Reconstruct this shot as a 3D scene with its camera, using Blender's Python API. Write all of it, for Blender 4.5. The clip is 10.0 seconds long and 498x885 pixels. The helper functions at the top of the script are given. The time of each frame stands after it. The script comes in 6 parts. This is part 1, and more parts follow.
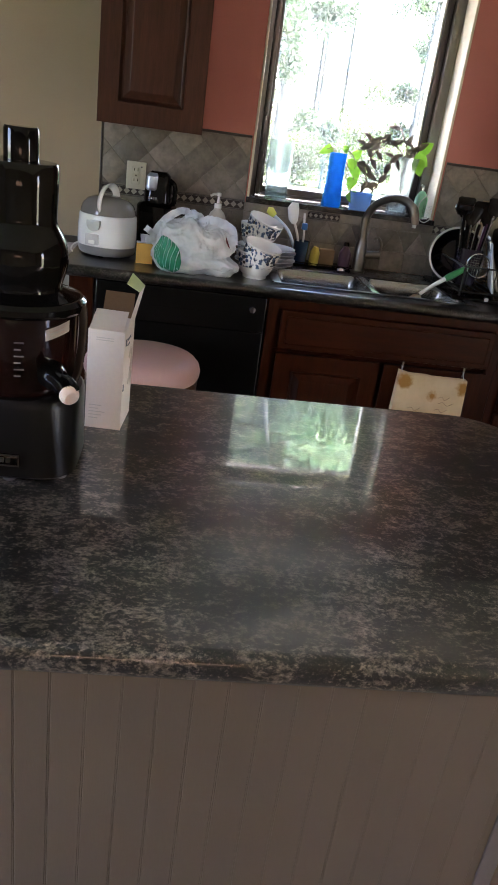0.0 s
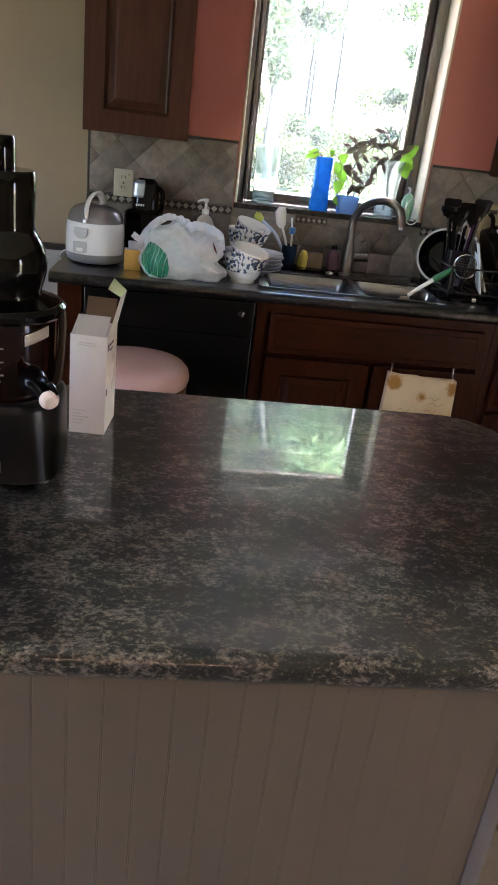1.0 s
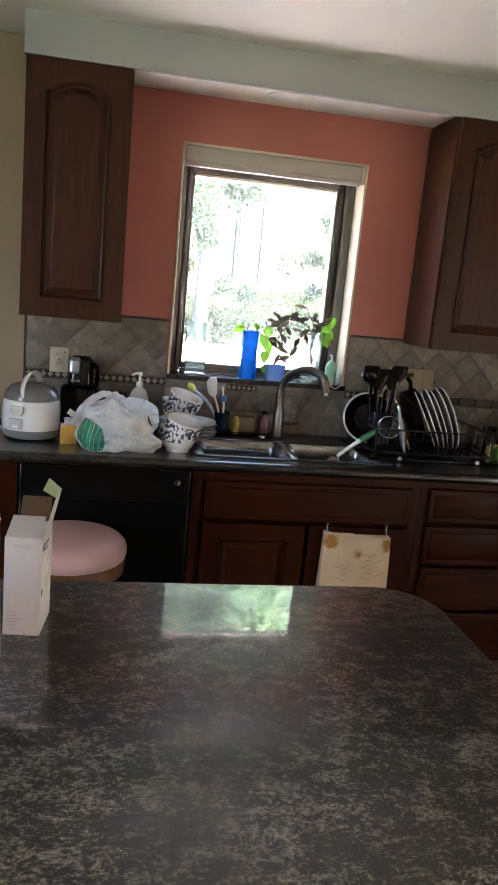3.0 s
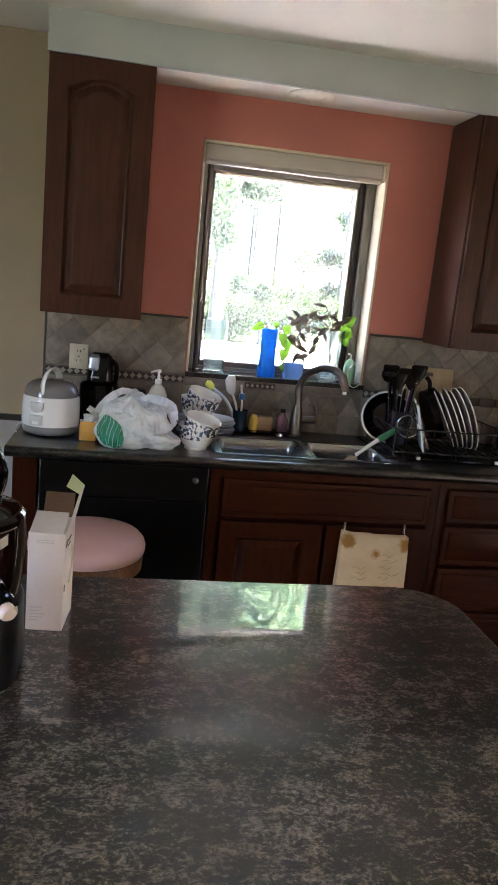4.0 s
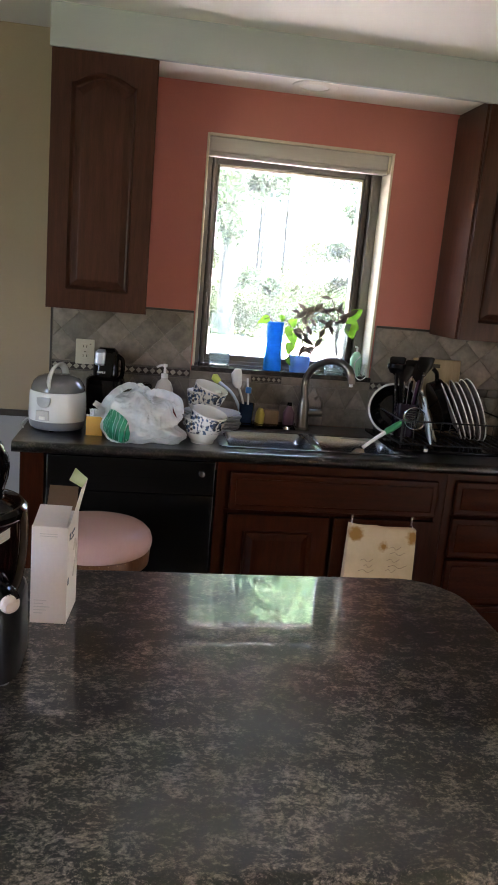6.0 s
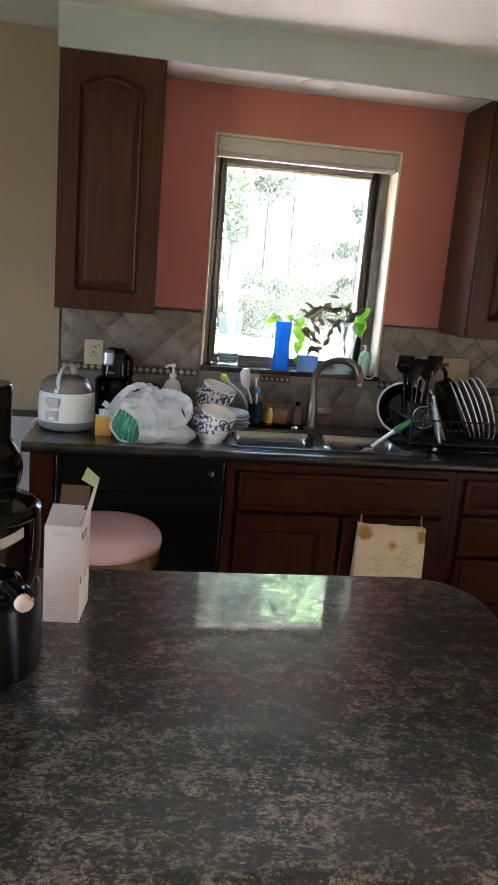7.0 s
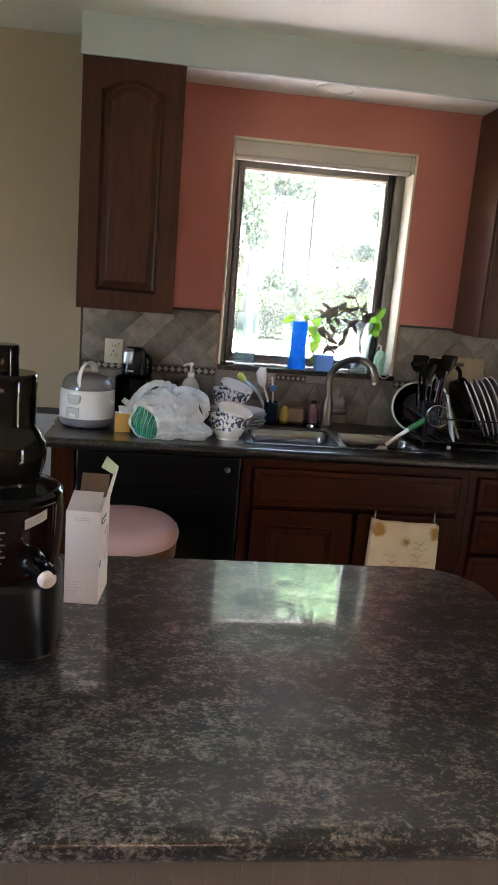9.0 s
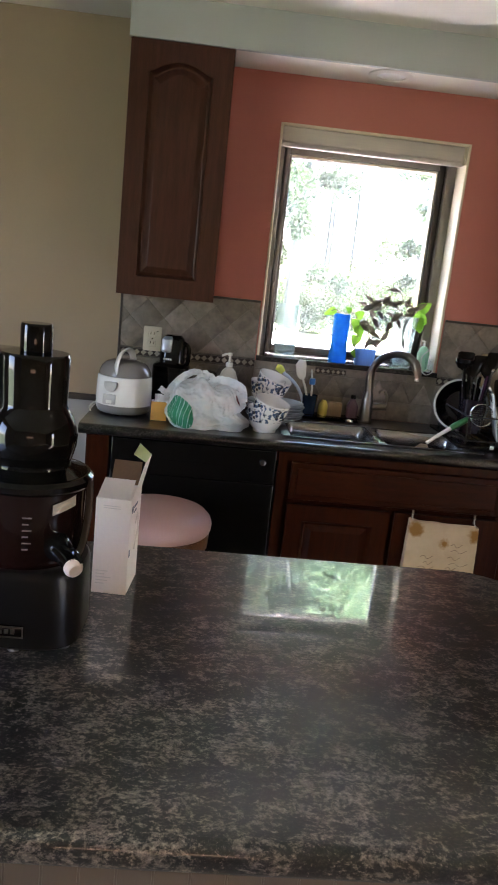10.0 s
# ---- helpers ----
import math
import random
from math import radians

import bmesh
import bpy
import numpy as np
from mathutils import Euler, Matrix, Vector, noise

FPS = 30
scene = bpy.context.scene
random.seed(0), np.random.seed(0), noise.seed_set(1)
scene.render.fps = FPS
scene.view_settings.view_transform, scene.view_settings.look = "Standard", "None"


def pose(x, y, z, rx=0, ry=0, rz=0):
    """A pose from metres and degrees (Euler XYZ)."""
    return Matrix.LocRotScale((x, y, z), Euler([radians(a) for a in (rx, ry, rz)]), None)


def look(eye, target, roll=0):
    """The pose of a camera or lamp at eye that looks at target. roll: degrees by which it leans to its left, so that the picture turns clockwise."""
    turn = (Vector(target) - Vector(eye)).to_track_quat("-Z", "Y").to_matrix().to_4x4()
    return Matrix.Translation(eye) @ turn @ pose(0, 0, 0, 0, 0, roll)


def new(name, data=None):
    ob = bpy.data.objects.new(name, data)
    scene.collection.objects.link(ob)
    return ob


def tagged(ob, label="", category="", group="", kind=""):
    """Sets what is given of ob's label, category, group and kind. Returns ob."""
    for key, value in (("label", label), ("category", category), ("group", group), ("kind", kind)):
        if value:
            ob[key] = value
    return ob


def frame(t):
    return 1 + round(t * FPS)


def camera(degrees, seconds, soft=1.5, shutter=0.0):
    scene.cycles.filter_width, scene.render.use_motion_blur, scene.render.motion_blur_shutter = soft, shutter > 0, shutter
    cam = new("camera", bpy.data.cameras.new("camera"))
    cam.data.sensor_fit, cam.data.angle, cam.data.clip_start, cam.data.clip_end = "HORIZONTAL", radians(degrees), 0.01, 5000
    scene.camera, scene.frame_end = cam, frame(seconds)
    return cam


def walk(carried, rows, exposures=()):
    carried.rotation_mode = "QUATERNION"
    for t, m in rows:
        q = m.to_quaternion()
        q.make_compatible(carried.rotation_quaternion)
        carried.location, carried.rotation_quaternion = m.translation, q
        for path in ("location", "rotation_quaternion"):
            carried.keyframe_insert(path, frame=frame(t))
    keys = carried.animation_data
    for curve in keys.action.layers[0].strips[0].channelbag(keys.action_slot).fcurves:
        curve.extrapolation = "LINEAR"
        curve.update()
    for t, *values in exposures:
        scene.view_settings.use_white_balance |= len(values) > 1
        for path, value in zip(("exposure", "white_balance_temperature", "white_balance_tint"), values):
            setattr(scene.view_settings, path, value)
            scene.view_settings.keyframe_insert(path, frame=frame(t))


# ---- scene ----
cam = camera(37.5, 10.0, soft=1.7, shutter=0.4)
PATH = [
    (0, (-0.002, -0.126, 1.442), (0.219, 1.694, 0.643), 8.0),
    (0.5, (0.013, -0.134, 1.44), (0.225, 1.687, 0.639), 7.5),
    (1, (0.022, -0.135, 1.441), (0.248, 1.691, 0.657), 7.0),
    (1.5, (0.033, -0.144, 1.453), (0.316, 1.712, 0.763), 6.8),
    (1.6, (0.032, -0.147, 1.484), (0.343, 1.714, 0.854), 6.8),
    (1.7, (0.033, -0.148, 1.513), (0.387, 1.736, 0.964), 6.9),
    (1.8, (0.037, -0.146, 1.529), (0.424, 1.754, 1.045), 6.6),
    (2, (0.036, -0.141, 1.533), (0.445, 1.772, 1.114), 6.0),
    (2.2, (0.034, -0.141, 1.535), (0.436, 1.774, 1.130), 5.6),
    (3.5, (0.014, -0.139, 1.53), (0.355, 1.791, 1.13), 5.7),
    (4, (0.008, -0.137, 1.53), (0.331, 1.794, 1.121), 5.7),
    (4.5, (0.017, -0.138, 1.527), (0.329, 1.793, 1.112), 5.5),
    (5, (0.021, -0.139, 1.527), (0.327, 1.793, 1.107), 5.4),
    (6.5, (0.023, -0.139, 1.526), (0.313, 1.793, 1.099), 4.8),
    (7, (0.014, -0.139, 1.524), (0.293, 1.795, 1.097), 4.7),
    (7.5, (0.017, -0.154, 1.521), (0.285, 1.782, 1.094), 4.7),
    (8, (0.026, -0.194, 1.517), (0.279, 1.744, 1.092), 4.5),
    (8.5, (0.037, -0.201, 1.512), (0.281, 1.739, 1.09), 4.5),
    (9, (0.019, -0.198, 1.514), (0.247, 1.743, 1.091), 4.7),
    (9.5, (0.014, -0.204, 1.521), (0.214, 1.74, 1.092), 5.3),
    (10, (0.022, -0.15, 1.499), (0.154, 1.794, 1.05), 6.1),
]
EXPOSURE = 4.60
walk(cam, [(t, look(eye, target, roll)) for t, eye, target, roll in PATH], exposures=((0, EXPOSURE, 6370, 26), (10, EXPOSURE, 6370, 26)))

# ---- light ----
world = bpy.data.worlds.new("sky")
scene.world = world
world.use_nodes = True
wn = world.node_tree
sky = wn.nodes.new("ShaderNodeTexSky")
sky.sky_type, sky.sun_disc = "NISHITA", False
sky.sun_elevation, sky.sun_rotation = radians(52), radians(108)
wn.links.new(sky.outputs[0], wn.nodes["Background"].inputs[0])
wn.nodes["Background"].inputs[1].default_value = 0.15

sun = new("sun", bpy.data.lights.new("sun", "SUN"))
sun.data.energy, sun.data.angle, sun.data.color = 5.0, radians(0.5), (1.0, 0.95, 0.87)
reach = 20 / math.tan(radians(52))
sun.matrix_basis = look((0, 0, 20), (-reach * math.sin(radians(108)), -reach * math.cos(radians(108)), 0))

# daylight lamps added in unseen west and east openings, warm fill in the south
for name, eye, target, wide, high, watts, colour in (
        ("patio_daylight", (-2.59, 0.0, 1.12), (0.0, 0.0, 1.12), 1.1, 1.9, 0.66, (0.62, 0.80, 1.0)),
        ("rear_warm_fill", (0.12, -2.52, 1.52), (0.12, 0.0, 1.52), 1.0, 0.26, 0.15, (1.0, 0.64, 0.40)),
        ("dining_daylight", (3.39, -0.90, 0.95), (0.0, -0.90, 3.3), 0.47, 1.3, 0.26, (1.0, 0.82, 0.64))):
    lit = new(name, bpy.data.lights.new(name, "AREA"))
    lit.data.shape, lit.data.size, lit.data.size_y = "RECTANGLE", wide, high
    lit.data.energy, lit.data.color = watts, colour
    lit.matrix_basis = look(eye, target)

# ---- materials ----
def shader(name, rough=0.5, metal=0.0):
    m = bpy.data.materials.new(name)
    m.use_nodes = True
    nt = m.node_tree
    bsdf = nt.nodes["Principled BSDF"]
    bsdf.inputs["Roughness"].default_value = rough
    bsdf.inputs["Metallic"].default_value = metal
    return m, nt, bsdf


def node(nt, kind, **values):
    n = nt.nodes.new(kind)
    for k, v in values.items():
        n.inputs[k.replace("_", " ")].default_value = v
    return n


def coords(nt, scale=(1, 1, 1), turn=(0, 0, 0)):
    tc, mp = nt.nodes.new("ShaderNodeTexCoord"), nt.nodes.new("ShaderNodeMapping")
    mp.inputs["Scale"].default_value, mp.inputs["Rotation"].default_value = scale, turn
    nt.links.new(tc.outputs["Object"], mp.inputs["Vector"])
    return mp.outputs[0]


def ramp(nt, fac, stops):
    r = nt.nodes.new("ShaderNodeValToRGB")
    e = r.color_ramp.elements
    while len(e) < len(stops):
        e.new(0.5)
    for el, (p, c) in zip(e, stops):
        el.position, el.color = p, (*c, 1)
    nt.links.new(fac, r.inputs[0])
    return r.outputs[0]


def blend(nt, fac, a, b, how="MIX"):
    mx = nt.nodes.new("ShaderNodeMix")
    mx.data_type, mx.blend_type = "RGBA", how
    for sock, v in ((mx.inputs[0], fac), (mx.inputs[6], a), (mx.inputs[7], b)):
        if isinstance(v, (int, float)):
            sock.default_value = v
        elif isinstance(v, tuple):
            sock.default_value = (*v, 1)
        else:
            nt.links.new(v, sock)
    return mx.outputs[2]


def fractal(nt, vec, scale, detail=4.0, rough=0.55):
    n = node(nt, "ShaderNodeTexNoise", Scale=scale, Detail=detail, Roughness=rough)
    nt.links.new(vec, n.inputs["Vector"])
    return n.outputs["Fac"]


def relief(nt, bsdf, height, strength, distance=0.002):
    b = node(nt, "ShaderNodeBump", Strength=strength, Distance=distance)
    nt.links.new(height, b.inputs["Height"])
    nt.links.new(b.outputs[0], bsdf.inputs["Normal"])


def paint(name, colour, rough=0.6, spread=0.12, fine=220.0, bump=0.15, metal=0.0, stretch=(1, 1, 1), large=3.0, per_object=0.0, gloss=0.5):
    """A painted, plastic or metal surface with broad and fine variation."""
    m, nt, b = shader(name, rough, metal)
    b.inputs["Specular IOR Level"].default_value = gloss
    v = coords(nt, stretch)
    big, small = fractal(nt, v, large, 3), fractal(nt, v, fine, 2)
    lo, hi = tuple(c * (1 - spread) for c in colour), tuple(min(1, c * (1 + spread)) for c in colour)
    c = blend(nt, 0.35, ramp(nt, big, [(0.3, lo), (0.7, hi)]), ramp(nt, small, [(0.3, lo), (0.7, hi)]))
    if per_object:
        info = nt.nodes.new("ShaderNodeObjectInfo")
        tone = ramp(nt, info.outputs["Random"], [(0, (1 - per_object,) * 3), (1, (1 + per_object,) * 3)])
        c = blend(nt, 1.0, c, tone, "MULTIPLY")
    nt.links.new(c, b.inputs["Base Color"])
    r = nt.nodes.new("ShaderNodeMapRange")
    r.inputs[3].default_value, r.inputs[4].default_value = max(0.02, rough * 0.8), min(1, rough * 1.2)
    nt.links.new(big, r.inputs[0])
    nt.links.new(r.outputs[0], b.inputs["Roughness"])
    if bump:
        relief(nt, b, small, bump, 0.001)
    return m


def wood(name, dark, light, grain=(9, 9, 0.9), rough=0.34, gloss=0.2):
    m, nt, b = shader(name, rough)
    v = coords(nt, grain)
    rings = fractal(nt, v, 6, 6, 0.65)
    fibre = fractal(nt, coords(nt, (grain[0] * 30, grain[1] * 30, grain[2] * 8)), 3, 3)
    blotch = fractal(nt, coords(nt), 2.2, 2)
    c = blend(nt, 0.3, ramp(nt, rings, [(0.3, dark), (0.72, light)]), ramp(nt, fibre, [(0.35, dark), (0.65, light)]))
    c = blend(nt, 1.0, c, ramp(nt, blotch, [(0.3, (0.75,) * 3), (0.7, (1.1,) * 3)]), "MULTIPLY")
    nt.links.new(c, b.inputs["Base Color"])
    relief(nt, b, fibre, 0.12, 0.0006)
    b.inputs["Specular IOR Level"].default_value = gloss
    return m


def granite(name, tone=1.0, rough=0.1, coat=1.5, spec=0.35):
    """Dark speckled laminate: black ground, brown clouds, clusters of tan flakes."""
    m, nt, b = shader(name, rough)
    v = coords(nt, (0.72, 1.0, 1.0))
    warp = node(nt, "ShaderNodeTexNoise", Scale=26.0, Detail=3.0)
    nt.links.new(v, warp.inputs["Vector"])
    off = nt.nodes.new("ShaderNodeVectorMath")
    off.operation = "MULTIPLY_ADD"
    off.inputs[1].default_value = (0.02, 0.02, 0.02)
    nt.links.new(warp.outputs["Color"], off.inputs[0])
    nt.links.new(v, off.inputs[2])
    drift = fractal(nt, v, 7.0, 2, 0.5)
    clouds = fractal(nt, off.outputs[0], 46, 4, 0.65)
    flake = fractal(nt, off.outputs[0], 180, 5, 0.75)
    fine = fractal(nt, v, 330, 3, 0.7)
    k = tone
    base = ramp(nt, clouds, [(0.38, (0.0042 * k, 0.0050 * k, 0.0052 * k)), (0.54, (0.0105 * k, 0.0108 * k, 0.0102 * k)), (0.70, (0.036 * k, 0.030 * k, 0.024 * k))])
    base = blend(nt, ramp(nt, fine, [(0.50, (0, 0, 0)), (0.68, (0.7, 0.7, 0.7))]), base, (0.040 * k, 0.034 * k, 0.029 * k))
    gather = blend(nt, 0.16, blend(nt, 0.40, flake, clouds), drift)
    mask = ramp(nt, gather, [(0.500, (0, 0, 0)), (0.540, (0.5, 0.5, 0.5)), (0.61, (1, 1, 1))])
    c = blend(nt, mask, base, ramp(nt, fine, [(0.33, (0.045 * k, 0.034 * k, 0.026 * k)), (0.66, (0.225 * k, 0.180 * k, 0.143 * k))]))
    dark = ramp(nt, flake, [(0.36, (0.32,) * 3), (0.48, (1.0,) * 3), (0.68, (1.3,) * 3)])
    c = blend(nt, 0.8, c, dark, "MULTIPLY")
    nt.links.new(c, b.inputs["Base Color"])
    r = nt.nodes.new("ShaderNodeMapRange")
    r.inputs[3].default_value, r.inputs[4].default_value = rough * 0.7, rough * 1.5
    nt.links.new(flake, r.inputs[0])
    nt.links.new(r.outputs[0], b.inputs["Roughness"])
    relief(nt, b, fine, 0.05, 0.0004)
    b.inputs["Coat Weight"].default_value, b.inputs["Coat Roughness"].default_value = 1.0, 0.012
    b.inputs["Coat IOR"].default_value = coat
    shine = nt.nodes.new("ShaderNodeMapRange")
    shine.inputs[3].default_value, shine.inputs[4].default_value = spec * 0.6, spec * 1.3
    nt.links.new(mask, shine.inputs[0])
    nt.links.new(shine.outputs[0], b.inputs["Specular IOR Level"])
    return m


def glass(name, colour=(1, 1, 1), rough=0.02, ior=1.45):
    m, nt, b = shader(name, rough)
    b.inputs["Base Color"].default_value = (*colour, 1)
    b.inputs["Transmission Weight"].default_value = 1.0
    b.inputs["IOR"].default_value = ior
    return m


def leafy(name, a, c, through_light=0.45, scale=6.0):
    """A thin leaf: colour varies by leaf, and light passes through."""
    m = bpy.data.materials.new(name)
    m.use_nodes = True
    nt = m.node_tree
    b, out = nt.nodes["Principled BSDF"], nt.nodes["Material Output"]
    b.inputs["Roughness"].default_value = 0.45
    geo = nt.nodes.new("ShaderNodeNewGeometry")
    col = blend(nt, 0.35, ramp(nt, geo.outputs["Random Per Island"], [(0, a), (1, c)]), ramp(nt, fractal(nt, coords(nt), scale, 3), [(0.3, a), (0.7, c)]))
    nt.links.new(col, b.inputs["Base Color"])
    tr = nt.nodes.new("ShaderNodeBsdfTranslucent")
    nt.links.new(col, tr.inputs["Color"])
    mix = nt.nodes.new("ShaderNodeMixShader")
    mix.inputs[0].default_value = through_light
    nt.links.new(b.outputs[0], mix.inputs[1])
    nt.links.new(tr.outputs[0], mix.inputs[2])
    nt.links.new(mix.outputs[0], out.inputs["Surface"])
    return m


M_CORAL = paint("coral_wall_paint", (0.47, 0.155, 0.118), 0.55, 0.05, 260, 0.25)
M_BEIGE = paint("beige_wall_paint", (0.34, 0.258, 0.17), 0.6, 0.05, 260, 0.25)
M_GREY_WALL = paint("grey_wainscot_paint", (0.34, 0.32, 0.31), 0.55, 0.06, 200, 0.15)
M_WHITE = paint("ceiling_paint", (0.83, 0.785, 0.71), 0.75, 0.03, 180, 0.3)
M_SOFFIT = paint("grey_green_paint", (0.40, 0.425, 0.425), 0.6, 0.04, 240, 0.2)
M_FLOOR = paint("beige_floor_tile", (0.28, 0.222, 0.168), 0.4, 0.2, 90, 0.1, per_object=0.08)
M_GROUT = paint("grey_grout", (0.33, 0.30, 0.26), 0.85, 0.15, 400, 0.4)
M_TILE = paint("taupe_stone_tile", (0.185, 0.155, 0.128), 0.42, 0.34, 60, 0.25, large=22, per_object=0.34)
M_JOINT = paint("taupe_tile_joint", (0.17, 0.145, 0.12), 0.85, 0.2, 300, 0.3)
M_TILE_DARK = paint("brown_stone_tile", (0.030, 0.019, 0.014), 0.35, 0.3, 80, 0.2, large=20, per_object=0.2)
M_TILE_PALE = paint("pale_mosaic_tile", (0.34, 0.30, 0.245), 0.35, 0.15, 80, 0.1, per_object=0.2)
M_CHERRY = wood("dark_cherry_wood", (0.036, 0.0125, 0.0075), (0.082, 0.029, 0.0165), rough=0.34, gloss=0.22)
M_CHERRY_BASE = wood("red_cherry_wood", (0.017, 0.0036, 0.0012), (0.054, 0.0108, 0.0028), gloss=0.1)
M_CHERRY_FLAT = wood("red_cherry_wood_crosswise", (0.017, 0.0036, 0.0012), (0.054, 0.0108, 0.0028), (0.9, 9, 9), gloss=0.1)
M_TRIM_DARK = paint("dark_bronze_trim", (0.045, 0.035, 0.03), 0.4, 0.15, 200, 0.05)
M_FRAME = paint("grey_brown_window_frame", (0.17, 0.145, 0.12), 0.45, 0.15, 150, 0.1, stretch=(3, 3, 0.6))
M_REVEAL = paint("cream_gloss_paint", (0.64, 0.57, 0.42), 0.4, 0.05, 200, 0.1)
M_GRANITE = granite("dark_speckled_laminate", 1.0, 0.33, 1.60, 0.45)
# same laminate as the island; the wall side's shade is put into tone
M_GRANITE_SHADE = granite("shaded_speckled_laminate", 0.09, 0.32, 1.45, 0.5)
# beadboard front is in shade; that darkness is put into the base colour
M_BEAD = paint("shaded_beadboard_paint", (0.114, 0.084, 0.061), 0.5, 0.05, 120, 0.15, stretch=(4, 4, 0.5), per_object=0.04)
M_BLACK = paint("black_appliance_enamel", (0.0050, 0.0042, 0.0037), 0.16, 0.2, 300, 0.03, gloss=0.13)
M_BLACK_GLOSS = paint("black_gloss_plastic", (0.004, 0.0036, 0.0033), 0.06, 0.2, 300, 0.0, gloss=0.26)
M_CHARCOAL = paint("charcoal_satin_plastic", (0.007, 0.006, 0.006), 0.30, 0.15, 500, 0.12, gloss=0.22)
M_STEEL = paint("brushed_steel", (0.28, 0.28, 0.28), 0.26, 0.08, 350, 0.05, metal=1.0, stretch=(0.3, 6, 6))
M_CHROME = paint("polished_chrome", (0.75, 0.75, 0.74), 0.08, 0.03, 100, 0.0, metal=1.0)
M_NICKEL = paint("brushed_nickel", (0.20, 0.18, 0.155), 0.30, 0.08, 300, 0.03, metal=1.0)

# ---- building helpers ----
def thing(name, label, category, loc=(0, 0, 0), turn=0.0, group="", kind=""):
    """An empty at a thing's base; its parts are built in its own axes."""
    ob = new(name)
    ob.matrix_basis = pose(*loc, 0, 0, turn)
    return tagged(ob, label, category, group, kind)


def mesh_of(name, bm, material, sharp=0.6):
    bmesh.ops.recalc_face_normals(bm, faces=bm.faces)
    for f in bm.faces:
        f.smooth = f.calc_area() < 0.05
    for e in bm.edges:
        if len(e.link_faces) == 2 and e.calc_face_angle(0) > sharp:
            e.smooth = False
    me = bpy.data.meshes.new(name)
    bm.to_mesh(me)
    bm.free()
    me.materials.append(material)
    return me


def part(name, bm, material, parent, label="", sharp=0.6):
    ob = new(name, mesh_of(name, bm, material, sharp))
    ob.parent = parent
    return tagged(ob, label)


def solid(name, bm, material, label, category, kind="", group="", loc=(0, 0, 0), turn=0.0, sharp=0.6):
    """A thing of one mesh."""
    ob = new(name, mesh_of(name, bm, material, sharp))
    ob.matrix_basis = pose(*loc, 0, 0, turn)
    return tagged(ob, label, category, group, kind)


def box(x0, x1, y0, y1, z0, z1, bevel=0.0, bm=None, m=None, segments=2):
    bm = bm or bmesh.new()
    t = bmesh.new()
    bmesh.ops.create_cube(t, size=1)
    for v in t.verts:
        v.co = Vector((x0 + (v.co.x + 0.5) * (x1 - x0), y0 + (v.co.y + 0.5) * (y1 - y0), z0 + (v.co.z + 0.5) * (z1 - z0)))
    if bevel:
        bmesh.ops.bevel(t, geom=t.edges[:], offset=bevel, segments=segments, profile=0.5, affect="EDGES")
    return join(bm, t, m)


def join(bm, t, m=None):
    if m:
        t.transform(m)
    made = [bm.verts.new(v.co) for v in t.verts]
    t.verts.index_update()
    for f in t.faces:
        try:
            bm.faces.new([made[v.index] for v in f.verts])
        except ValueError:
            pass
    t.free()
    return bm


def lathe(profile, n=32, bm=None, m=None, closed=True, wave=None):
    """Turns a profile of (radius, height) about z; a profile that ends on the axis is closed."""
    bm = bm or bmesh.new()
    t = bmesh.new()
    rings = []
    for r, z in profile:
        if r < 1e-6:
            rings.append([t.verts.new((0, 0, z))])
        else:
            row = []
            for i in range(n):
                a = 2 * math.pi * i / n
                k = wave(a, z) if wave else 1.0
                row.append(t.verts.new((r * k * math.cos(a), r * k * math.sin(a), z)))
            rings.append(row)
    for a, b in zip(rings, rings[1:]):
        for i in range(n):
            j = (i + 1) % n
            if len(a) == 1 and len(b) == 1:
                continue
            if len(a) == 1:
                t.faces.new((a[0], b[i], b[j]))
            elif len(b) == 1:
                t.faces.new((a[i], a[j], b[0]))
            else:
                t.faces.new((a[i], a[j], b[j], b[i]))
    return join(bm, t, m)


def tube(points, radius, n=10, bm=None, closed=False, flat=1.0):
    """A round bar along points; radius may be a list."""
    bm = bm or bmesh.new()
    pts = [Vector(p) for p in points]
    radii = radius if isinstance(radius, (list, tuple)) else [radius] * len(pts)
    rings, up = [], None
    for i, p in enumerate(pts):
        if closed:
            d = (pts[(i + 1) % len(pts)] - pts[i - 1]).normalized()
        else:
            d = (pts[min(i + 1, len(pts) - 1)] - pts[max(i - 1, 0)]).normalized()
        if up is None:
            up = d.orthogonal().normalized()
        up = (up - d * up.dot(d)).normalized()
        side = d.cross(up)
        rings.append([bm.verts.new(p + radii[i] * (math.cos(2 * math.pi * k / n) * up * flat + math.sin(2 * math.pi * k / n) * side)) for k in range(n)])
    pairs = list(zip(rings, rings[1:])) + ([(rings[-1], rings[0])] if closed else [])
    for a, b in pairs:
        for k in range(n):
            bm.faces.new((a[k], a[(k + 1) % n], b[(k + 1) % n], b[k]))
    if not closed:
        bm.faces.new(rings[0][::-1])
        bm.faces.new(rings[-1])
    return bm


def curve(points, steps=8):
    """A smooth line through points."""
    p = [Vector(q) for q in points]
    p = [2 * p[0] - p[1]] + p + [2 * p[-1] - p[-2]]
    out = []
    for a, b, c, d in zip(p, p[1:], p[2:], p[3:]):
        for i in range(steps):
            t = i / steps
            out.append(0.5 * ((2 * b) + (c - a) * t + (2 * a - 5 * b + 4 * c - d) * t * t + (3 * b - a - 3 * c + d) * t ** 3))
    return out + [p[-2]]


